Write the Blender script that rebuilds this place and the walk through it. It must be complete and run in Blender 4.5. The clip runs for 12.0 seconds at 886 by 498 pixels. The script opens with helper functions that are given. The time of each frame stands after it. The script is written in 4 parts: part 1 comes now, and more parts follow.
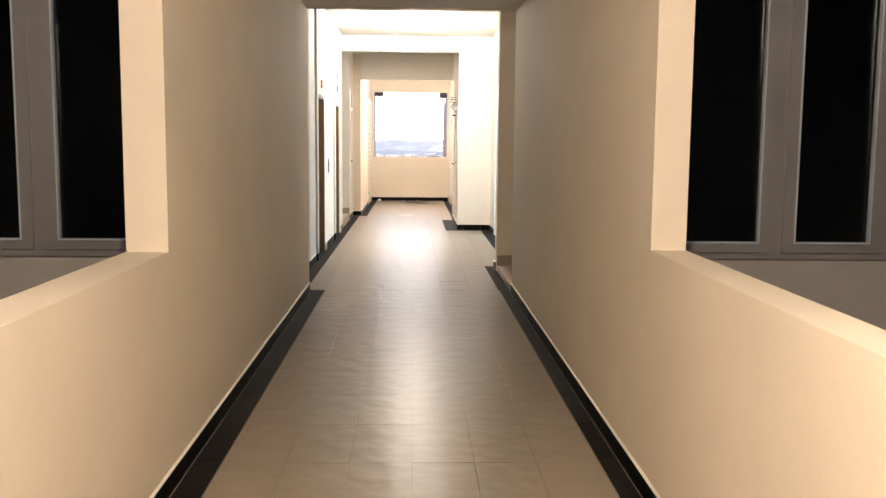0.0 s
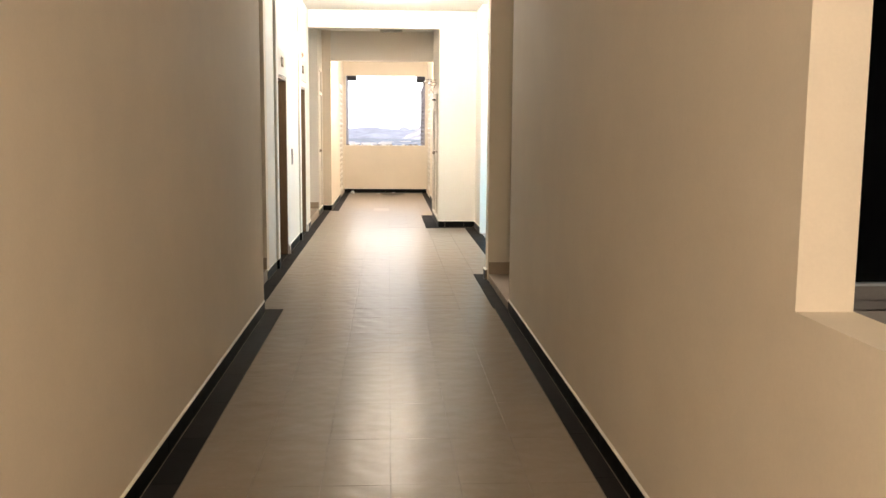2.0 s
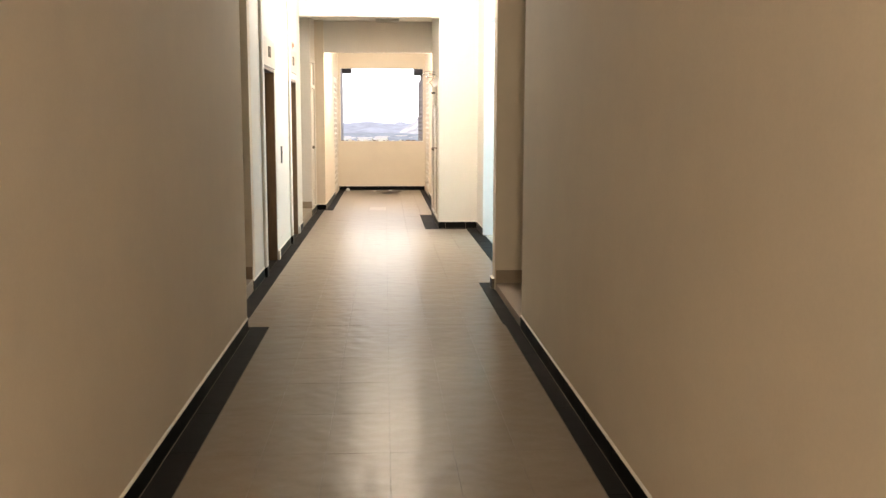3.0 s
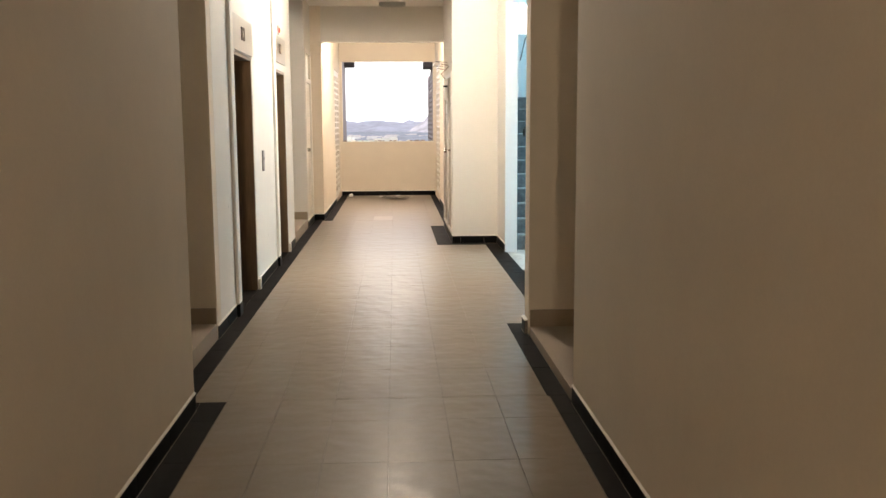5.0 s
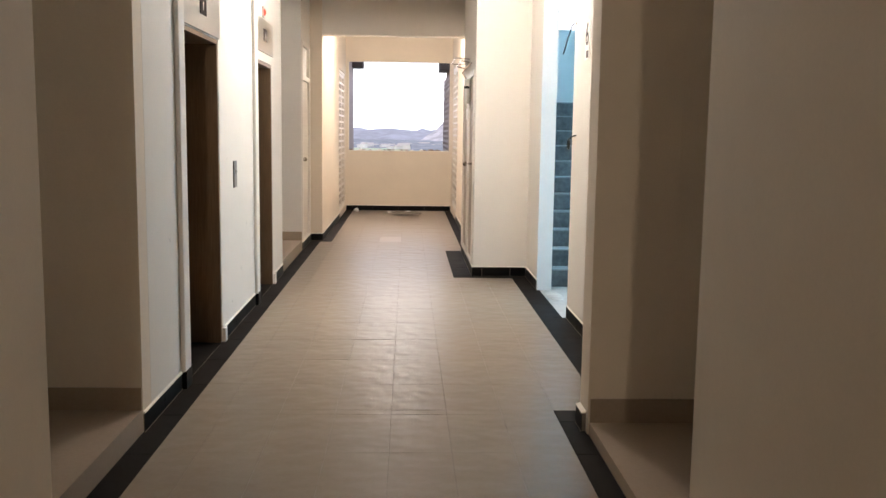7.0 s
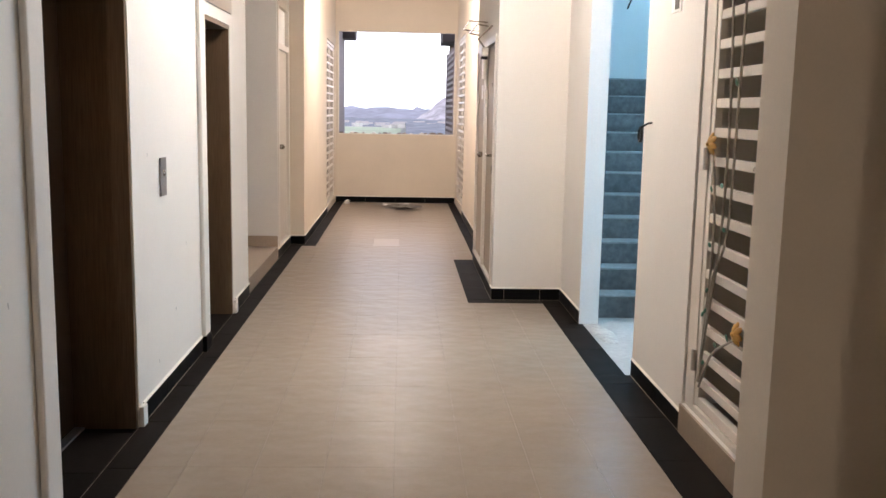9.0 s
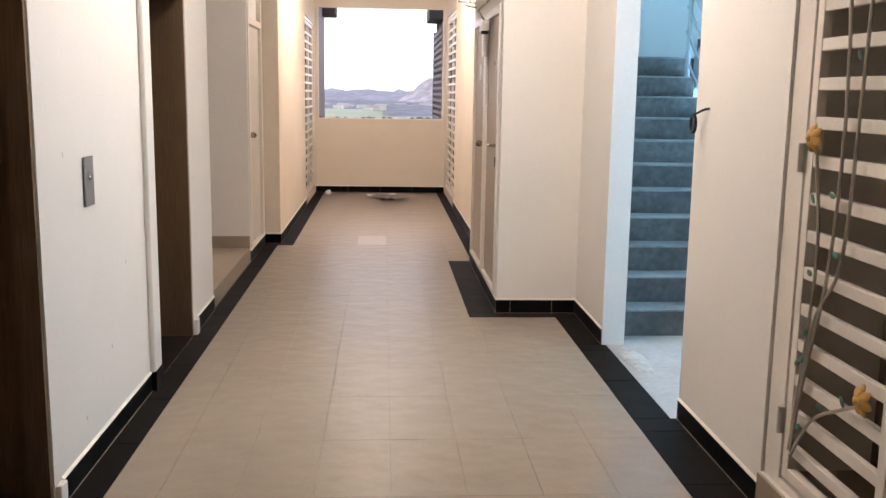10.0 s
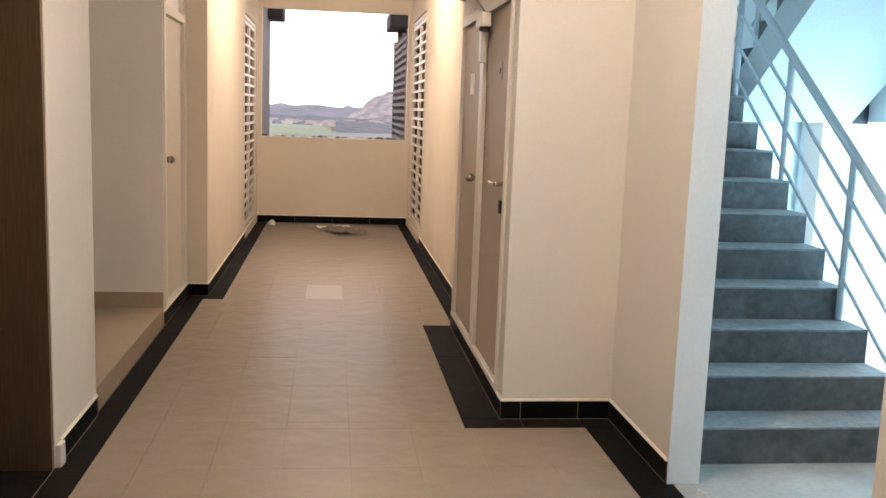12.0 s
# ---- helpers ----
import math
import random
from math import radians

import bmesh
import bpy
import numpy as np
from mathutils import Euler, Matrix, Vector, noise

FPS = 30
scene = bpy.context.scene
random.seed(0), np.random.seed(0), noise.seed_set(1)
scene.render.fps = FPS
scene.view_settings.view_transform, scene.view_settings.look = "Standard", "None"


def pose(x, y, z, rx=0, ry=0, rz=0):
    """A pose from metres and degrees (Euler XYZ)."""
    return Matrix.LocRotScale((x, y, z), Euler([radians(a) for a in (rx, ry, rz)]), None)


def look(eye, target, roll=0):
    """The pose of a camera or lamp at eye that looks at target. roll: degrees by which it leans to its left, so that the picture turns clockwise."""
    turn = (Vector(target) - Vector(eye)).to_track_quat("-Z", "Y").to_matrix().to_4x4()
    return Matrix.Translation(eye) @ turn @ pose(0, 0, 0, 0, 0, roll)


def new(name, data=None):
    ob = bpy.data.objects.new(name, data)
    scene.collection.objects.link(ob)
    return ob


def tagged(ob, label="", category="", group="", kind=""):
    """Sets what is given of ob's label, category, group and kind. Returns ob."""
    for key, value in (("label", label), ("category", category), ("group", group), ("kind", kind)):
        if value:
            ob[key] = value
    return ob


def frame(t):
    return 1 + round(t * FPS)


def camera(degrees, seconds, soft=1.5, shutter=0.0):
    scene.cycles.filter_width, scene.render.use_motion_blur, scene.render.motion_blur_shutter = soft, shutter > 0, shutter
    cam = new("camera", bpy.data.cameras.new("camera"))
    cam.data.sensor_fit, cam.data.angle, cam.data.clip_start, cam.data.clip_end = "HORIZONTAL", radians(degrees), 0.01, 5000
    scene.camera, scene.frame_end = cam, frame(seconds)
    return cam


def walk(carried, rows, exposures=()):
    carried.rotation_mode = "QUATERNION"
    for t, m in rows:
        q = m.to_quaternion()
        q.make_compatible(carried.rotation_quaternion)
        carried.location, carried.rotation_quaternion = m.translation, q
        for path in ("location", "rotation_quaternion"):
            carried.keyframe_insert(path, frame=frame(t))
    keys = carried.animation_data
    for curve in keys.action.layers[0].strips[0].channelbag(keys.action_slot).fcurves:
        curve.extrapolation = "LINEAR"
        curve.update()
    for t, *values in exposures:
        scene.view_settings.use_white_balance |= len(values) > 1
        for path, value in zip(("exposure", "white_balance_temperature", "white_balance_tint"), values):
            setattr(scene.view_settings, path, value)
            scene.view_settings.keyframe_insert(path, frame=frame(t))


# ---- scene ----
cam = camera(51.2, 12.0)
PATH = [
    (0, (0.164, -1.838, 1.529), (0.229, 0.148, 1.299), 0.5),
    (0.5, (0.161, -1.439, 1.533), (0.228, 0.545, 1.292), 0.7),
    (1, (0.104, -1.005, 1.544), (0.203, 0.975, 1.279), 0.3),
    (1.5, (0.147, -0.536, 1.528), (0.242, 1.447, 1.287), 0.7),
    (2, (0.156, -0.194, 1.527), (0.273, 1.786, 1.271), 0.4),
    (2.5, (0.137, 0.215, 1.542), (0.266, 2.193, 1.274), 0.1),
    (4.5, (0.205, 2.057, 1.519), (0.298, 4.037, 1.25), 0.3),
    (5, (0.209, 2.59, 1.537), (0.311, 4.569, 1.265), -0.3),
    (5.5, (0.279, 3.092, 1.535), (0.360, 5.076, 1.29), -0.2),
    (6, (0.251, 3.586, 1.518), (0.331, 5.571, 1.288), -0.1),
    (6.5, (0.260, 4.074, 1.515), (0.343, 6.058, 1.279), 0.0),
    (7, (0.238, 4.609, 1.52), (0.317, 6.591, 1.267), 0.8),
    (9, (0.182, 6.792, 1.547), (0.273, 8.767, 1.25), 1.1),
    (9.5, (0.156, 7.297, 1.542), (0.245, 9.269, 1.22), 1.4),
    (10, (0.129, 7.863, 1.553), (0.258, 9.83, 1.219), 0.9),
    (10.5, (0.108, 8.395, 1.549), (0.247, 10.364, 1.223), 1.8),
    (11, (0.058, 8.955, 1.562), (0.242, 10.921, 1.243), 1.3),
    (11.5, (0.036, 9.41, 1.541), (0.246, 11.378, 1.254), 1.7),
    (12, (0.058, 9.812, 1.542), (0.3, 11.776, 1.248), 2.1),
]

EXPOSURES = [(0.0, 0.24, 6380, 12), (1.5, 0.18, 6480, 10), (2.5, 0.12, 6800, 10), (4.5, -0.16, 6800, 11), (5.5, -0.32, 6650, 13), (7.0, -0.43, 6350, 15), (9.5, -0.5, 6150, 19), (10.5, -0.6, 6600, 20), (11.5, -0.62, 6850, 20), (12.0, -0.82, 7050, 20)]
walk(cam, [(t, look(eye, target, roll)) for t, eye, target, roll in PATH], EXPOSURES)

# ---- world and light ----
world = bpy.data.worlds.new("world")
scene.world = world
world.use_nodes = True
wn = world.node_tree.nodes
sky = wn.new("ShaderNodeTexSky")
sky.sky_type, sky.sun_disc = "NISHITA", False
sky.sun_elevation, sky.sun_rotation = radians(30), radians(214)
wn["Background"].inputs["Strength"].default_value = 0.14
world.node_tree.links.new(sky.outputs[0], wn["Background"].inputs["Color"])

sun_data = bpy.data.lights.new("sun", "SUN")
sun_data.energy, sun_data.angle, sun_data.color = 1.5, radians(12), (1, 0.96, 0.92)
sun = new("sun", sun_data)
sun.matrix_world = look((-60, -30, 60), (0, 60, 0))


def lamp(name, kind, at, energy, colour, size=0.1, target=None, size_y=None):
    data = bpy.data.lights.new(name, kind)
    data.energy, data.color = energy, colour
    if kind == "AREA":
        data.shape, data.size, data.size_y = "RECTANGLE", size, size_y or size
    else:
        data.shadow_soft_size = size
    ob = new(name, data)
    ob.matrix_world = look(at, target) if target else pose(*at)
    return ob


WARM = (1.0, 0.82, 0.62)
SOFT = (1.0, 0.87, 0.71)
LAMPS = [((0.15, -1.3, 2.816), 355), ((0.18, 12.4, 3.33), 280), ((0.08, 18.4, 3.33), 235)]
for (at, power), tone in zip(LAMPS, (WARM, SOFT, (1.0, 0.87, 0.72))):
    lamp("ceiling_bulb", "POINT", (at[0], at[1], at[2] - 0.22), power, tone, 0.14)
# Two area lamps added at unseen stairwell openings brighten jamb, floor and treads.
lamp("entry_daylight", "AREA", (3.95, 12.4, 1.7), 28, (0.42, 0.78, 1.0), 1.5, (1.6, 12.75, 0.6), 1.3)
lamp("landing_daylight", "AREA", (2.35, 17.2, 3.6), 330, (0.34, 0.74, 1.0), 1.7, (2.4, 13.5, 0.6), 1.3)
# daylight through the stairwell window and through the open end of the corridor
lamp("stair_daylight", "AREA", (3.98, 15.5, 0.6), 330, (0.34, 0.74, 1.0), 3.4, (2.0, 15.5, 0.6), 1.95)
lamp("end_daylight", "AREA", (0.08, 22.5, 1.95), 14, (0.88, 0.92, 1.0), 1.7, (0.08, 10, 0.6), 1.4)


# ---- materials ----
def mat(name, base, rough=0.6, grain=60, amount=0.06, stain=1.5, stain_amount=0.08, bump=0.1, metal=0.0, spec=0.5, each=0.0, stretch=(1, 1, 1), vary=0.12):
    """A procedural surface: fine grain, broad stains, bump; each: how far single pieces differ."""
    m = bpy.data.materials.new(name)
    m.use_nodes = True
    nt = m.node_tree
    n, l = nt.nodes, nt.links
    b = n["Principled BSDF"]
    geo = n.new("ShaderNodeNewGeometry")
    mp = n.new("ShaderNodeMapping")
    mp.inputs["Scale"].default_value = stretch
    l.new(geo.outputs["Position"], mp.inputs["Vector"])
    fine, broad = n.new("ShaderNodeTexNoise"), n.new("ShaderNodeTexNoise")
    fine.inputs["Scale"].default_value, broad.inputs["Scale"].default_value = grain, stain
    fine.inputs["Detail"].default_value, broad.inputs["Detail"].default_value = 6, 5
    broad.inputs["Roughness"].default_value = 0.65
    for node in (fine, broad):
        l.new(mp.outputs[0], node.inputs["Vector"])

    def ramp(src, amt):
        r = n.new("ShaderNodeMapRange")
        r.inputs["From Min"].default_value, r.inputs["From Max"].default_value = 0.25, 0.75
        r.inputs["To Min"].default_value, r.inputs["To Max"].default_value = 1 - amt, 1 + amt
        l.new(src, r.inputs["Value"])
        return r.outputs[0]

    def times(a, b_):
        k = n.new("ShaderNodeMath")
        k.operation = "MULTIPLY"
        l.new(a, k.inputs[0]), l.new(b_, k.inputs[1])
        return k.outputs[0]

    v = times(ramp(fine.outputs[0], amount), ramp(broad.outputs[0], stain_amount))
    if each:
        info = n.new("ShaderNodeObjectInfo")
        r = n.new("ShaderNodeMapRange")
        r.inputs["To Min"].default_value, r.inputs["To Max"].default_value = 1 - each, 1 + each
        l.new(info.outputs["Random"], r.inputs["Value"])
        v = times(v, r.outputs[0])
    hsv = n.new("ShaderNodeHueSaturation")
    hsv.inputs["Color"].default_value = (*base, 1)
    l.new(v, hsv.inputs["Value"])
    l.new(hsv.outputs[0], b.inputs["Base Color"])
    rr = n.new("ShaderNodeMapRange")
    rr.inputs["To Min"].default_value, rr.inputs["To Max"].default_value = max(rough - vary, 0.02), min(rough + vary, 1)
    l.new(broad.outputs[0], rr.inputs["Value"])
    l.new(rr.outputs[0], b.inputs["Roughness"])
    b.inputs["Metallic"].default_value = metal
    b.inputs["Specular IOR Level"].default_value = spec
    if bump:
        bp = n.new("ShaderNodeBump")
        bp.inputs["Strength"].default_value, bp.inputs["Distance"].default_value = bump, 0.004
        l.new(fine.outputs[0], bp.inputs["Height"])
        l.new(bp.outputs[0], b.inputs["Normal"])
    return m


def glow(name, colour, strength):
    m = mat(name, colour, 0.4, bump=0)
    b = m.node_tree.nodes["Principled BSDF"]
    b.inputs["Emission Color"].default_value = (*colour, 1)
    b.inputs["Emission Strength"].default_value = strength
    return m


M_WALL = mat("cream_paint", (0.74, 0.66, 0.55), 0.8, 90, 0.02, 0.9, 0.07, 0.15)
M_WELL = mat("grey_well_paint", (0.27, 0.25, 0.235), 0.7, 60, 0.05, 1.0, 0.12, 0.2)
M_LOBBY = mat("white_paint", (0.75, 0.722, 0.675), 0.72, 90, 0.02, 0.8, 0.04, 0.15)
M_CEIL = mat("ceiling_paint", (0.80, 0.78, 0.74), 0.8, 70, 0.02, 0.8, 0.03, 0.1)
M_TILE = mat("beige_porcelain", (0.272, 0.230, 0.185), 0.31, 45, 0.04, 3.0, 0.07, 0.04, spec=0.068, each=0.012, vary=0.02)
M_TILE_PALE = mat("pale_floor_tile", (0.315, 0.27, 0.22), 0.32, 45, 0.05, 3.0, 0.1, 0.05, spec=0.18)
M_STEP = mat("beige_step_tile", (0.36, 0.29, 0.22), 0.5, 45, 0.05, 2.0, 0.08, 0.04)
M_GROUT = mat("grout", (0.215, 0.182, 0.146), 0.9, 120, 0.1)
M_BLACK = mat("black_tile", (0.009, 0.0074, 0.0066), 0.6, 60, 0.2, 4, 0.25, 0.0, spec=0.035, each=0.25)
M_SKIRT = mat("black_skirting", (0.004, 0.004, 0.004), 0.4, 60, 0.15, 4, 0.2, 0.0, spec=0.068, each=0.1)
M_BEAD = mat("white_bead", (0.82, 0.78, 0.70), 0.6, 80, 0.05)
M_BEIGE_SK = mat("tan_skirting", (0.33, 0.26, 0.19), 0.4, 60, 0.06)
M_ALU = mat("grey_aluminium", (0.20, 0.19, 0.19), 0.45, 90, 0.05, bump=0.03, metal=0.3)
M_STEEL = mat("brushed_steel", (0.55, 0.53, 0.50), 0.32, 200, 0.06, 2, 0.05, 0.05, metal=0.9, stretch=(1, 1, 0.05))
M_BRONZE = mat("dark_bronze_steel", (0.20, 0.138, 0.086), 0.36, 160, 0.2, 2, 0.15, 0.05, metal=0.8, stretch=(1, 1, 0.04))
# Near-black base colour stands in for unlit space behind panes and lift doors.
M_DARK = mat("interior_darkness", (0.006, 0.006, 0.006), 0.9, 20, 0.1)
M_DISPLAY = mat("display_glass", (0.03, 0.028, 0.03), 0.15, 20, 0.1, bump=0)
M_DOOR = mat("taupe_door", (0.42, 0.35, 0.28), 0.5, 40, 0.04, 1.2, 0.07, 0.06)
M_WDOOR = mat("pale_door", (0.66, 0.61, 0.54), 0.45, 40, 0.03, 1.5, 0.04, 0.05)
M_FRAME = mat("white_gloss_frame", (0.76, 0.72, 0.66), 0.35, 60, 0.03, 2, 0.04, 0.05)
M_GATE = mat("white_powder_coat", (0.78, 0.72, 0.64), 0.35, 60, 0.03, 3, 0.05, 0.04)
M_BROWN = mat("brown_door_and_backing", (0.20, 0.15, 0.11), 0.5, 30, 0.1, 1.5, 0.1, 0.1, stretch=(1, 1, 0.1))
M_COPPER = mat("wire_stem", (0.36, 0.33, 0.28), 0.4, 60, 0.1, metal=0.4, bump=0.03)
M_YELLOW = mat("yellow_petal", (0.50, 0.28, 0.06), 0.5, 60, 0.15, 20, 0.15)
M_GREEN = mat("green_leaf_paint", (0.05, 0.17, 0.11), 0.5, 60, 0.15)
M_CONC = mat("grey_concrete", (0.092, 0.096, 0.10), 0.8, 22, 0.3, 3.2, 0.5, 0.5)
# Light falling from above is put into this paler tread colour.
M_TREAD = mat("toplit_cement_tread", (0.21, 0.215, 0.22), 0.75, 30, 0.2, 5.0, 0.3, 0.3)
M_CONC_FLOOR = mat("stained_concrete", (0.37, 0.36, 0.345), 0.7, 30, 0.1, 2.0, 0.25, 0.3)
M_STAIRWALL = mat("stairwell_paint", (0.75, 0.77, 0.77), 0.6, 80, 0.03, 0.8, 0.06, 0.15)
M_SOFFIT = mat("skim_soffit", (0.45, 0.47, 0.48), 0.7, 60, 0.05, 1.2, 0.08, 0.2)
M_RAIL = mat("painted_steel_rail", (0.42, 0.46, 0.50), 0.4, 80, 0.06, metal=0.3, bump=0.03)
M_HOOK = mat("black_iron", (0.02, 0.018, 0.016), 0.45, 80, 0.1, metal=0.6)
M_CHROME = mat("handle_chrome", (0.45, 0.42, 0.38), 0.25, 80, 0.05, metal=1.0, bump=0)
M_PAPER = mat("newsprint", (0.22, 0.19, 0.16), 0.8, 35, 0.3, 14, 0.5, 0.05)
M_WHITE = mat("white_card", (0.85, 0.84, 0.82), 0.6, 40, 0.03)
M_INK = mat("black_ink", (0.02, 0.02, 0.02), 0.5, 60, 0.1, bump=0)
M_FIN = mat("outer_fin_paint", (0.30, 0.27, 0.29), 0.7, 50, 0.05)
# Darker grey base carries the shade of the backlit slats.
M_LOUVRE = mat("shaded_louvre", (0.34, 0.31, 0.33), 0.7, 50, 0.06)
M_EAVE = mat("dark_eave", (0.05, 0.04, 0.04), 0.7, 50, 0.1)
M_RED = glow("red_indicator", (0.9, 0.08, 0.04), 1.0)
M_LAMP = glow("lamp_diffuser", (1.0, 0.86, 0.68), 9.0)
M_GREYLAMP = mat("grey_lamp_cover", (0.42, 0.41, 0.39), 0.4, 60, 0.04)

# slow ripple of the floor tiles
nt = M_TILE.node_tree
swell = nt.nodes.new("ShaderNodeTexNoise")
swell.inputs["Scale"].default_value, swell.inputs["Detail"].default_value = 7.0, 1.0
pos = nt.nodes.new("ShaderNodeNewGeometry")
nt.links.new(pos.outputs["Position"], swell.inputs["Vector"])
wave = nt.nodes.new("ShaderNodeBump")
wave.inputs["Strength"].default_value, wave.inputs["Distance"].default_value = 0.75, 0.010
nt.links.new(swell.outputs[0], wave.inputs["Height"])
nt.links.new(wave.outputs[0], nt.nodes["Bump"].inputs["Normal"])

M_GLASS = bpy.data.materials.new("window_glass")
M_GLASS.use_nodes = True
g = M_GLASS.node_tree.nodes["Principled BSDF"]
g.inputs["Base Color"].default_value = (0.3, 0.32, 0.3, 1)
g.inputs["Roughness"].default_value, g.inputs["Transmission Weight"].default_value, g.inputs["IOR"].default_value = 0.03, 1.0, 1.45


# ---- mesh helpers ----
def box(bm, x0, x1, y0, y1, z0, z1, bevel=0.0):
    vs = [bm.verts.new((x, y, z)) for z in (z0, z1) for x, y in ((x0, y0), (x1, y0), (x1, y1), (x0, y1))]
    fs = [bm.faces.new([vs[i] for i in f]) for f in ((3, 2, 1, 0), (4, 5, 6, 7), (0, 1, 5, 4), (1, 2, 6, 5), (2, 3, 7, 6), (3, 0, 4, 7))]
    if bevel:
        bmesh.ops.bevel(bm, geom=list({e for f in fs for e in f.edges}), offset=bevel, segments=2, affect="EDGES", profile=0.5)
    return bm


def boxes(*rows, bevel=0.0):
    bm = bmesh.new()
    for r in rows:
        box(bm, *r, bevel=bevel)
    return bm


def rod(bm, a, b, r, n=10):
    a, b = Vector(a), Vector(b)
    m = Matrix.Translation((a + b) / 2) @ (b - a).to_track_quat("Z", "Y").to_matrix().to_4x4()
    bmesh.ops.create_cone(bm, cap_ends=True, segments=n, radius1=r, radius2=r, depth=(b - a).length, matrix=m)
    return bm


def tube(bm, points, r, n=8):
    for a, b in zip(points, points[1:]):
        rod(bm, a, b, r, n)
    for p in points[1:-1]:
        bmesh.ops.create_icosphere(bm, subdivisions=1, radius=r * 1.02, matrix=Matrix.Translation(p))
    return bm


def dome(bm, at, rx, ry, rz, seg=24):
    bmesh.ops.create_uvsphere(bm, u_segments=seg, v_segments=12, radius=1, matrix=Matrix.Translation(at) @ Matrix.Diagonal((rx, ry, rz, 1)))
    return bm


def mesh_of(name, bm, material, smooth=False):
    me = bpy.data.meshes.new(name)
    bm.to_mesh(me)
    bm.free()
    me.materials.append(material)
    if smooth:
        for p in me.polygons:
            p.use_smooth = True
    return me


def part(name, bm, material, parent=None, label="", smooth=False):
    ob = new(name, mesh_of(name, bm, material, smooth))
    if parent:
        ob.parent = parent
    if label:
        tagged(ob, label)
    return ob


def structure(name, bm, material, label, category):
    return tagged(part(name, bm, material), label, category, kind="structure")


def thing(name, label, category, at=(0, 0, 0), group=""):
    ob = new(name)
    ob.matrix_basis = pose(*at)
    ob.empty_display_size = 0.1
    return tagged(ob, label, category, group)


H = 3.33
# ---- walls of the passage ----
structure("wall_passage_left", boxes((-1.065, -0.885, 2.14, 7.483, 0, H), (-1.065, -0.885, -2.4, 2.14, 0, 1.05), (-1.065, -0.885, -2.4, 2.14, 2.5, H), (-1.065, -0.885, -9.2, -2.4, 0, H)), M_WALL, "cream painted passage wall with an unglazed opening", "wall")
structure("wall_passage_right", boxes((1.173, 1.323, 2.03, 7.483, 0, H), (1.173, 1.323, -2.4, 2.03, 0, 1.08), (1.173, 1.323, -2.4, 2.03, 2.5, H), (1.173, 1.323, -9.2, -2.4, 0, H)), M_WALL, "cream painted passage wall with an unglazed opening", "wall")
structure("wall_passage_back", boxes((-1.1, 1.4, -6.2, -6.0, 0, H)), M_WALL, "plain cream wall closing the passage", "wall")
structure("beam_passage", boxes((-0.885, 1.173, 7.27, 7.482, 2.815, H)), M_WALL, "cream painted beam over the passage end", "beam")
structure("ceiling_passage", boxes((-0.885, 1.173, -6.0, 7.27, 2.816, 2.966)), M_CEIL, "white painted passage ceiling", "ceiling")

# ---- air wells beside the passage, with windows in their end walls ----
YW = 2.62


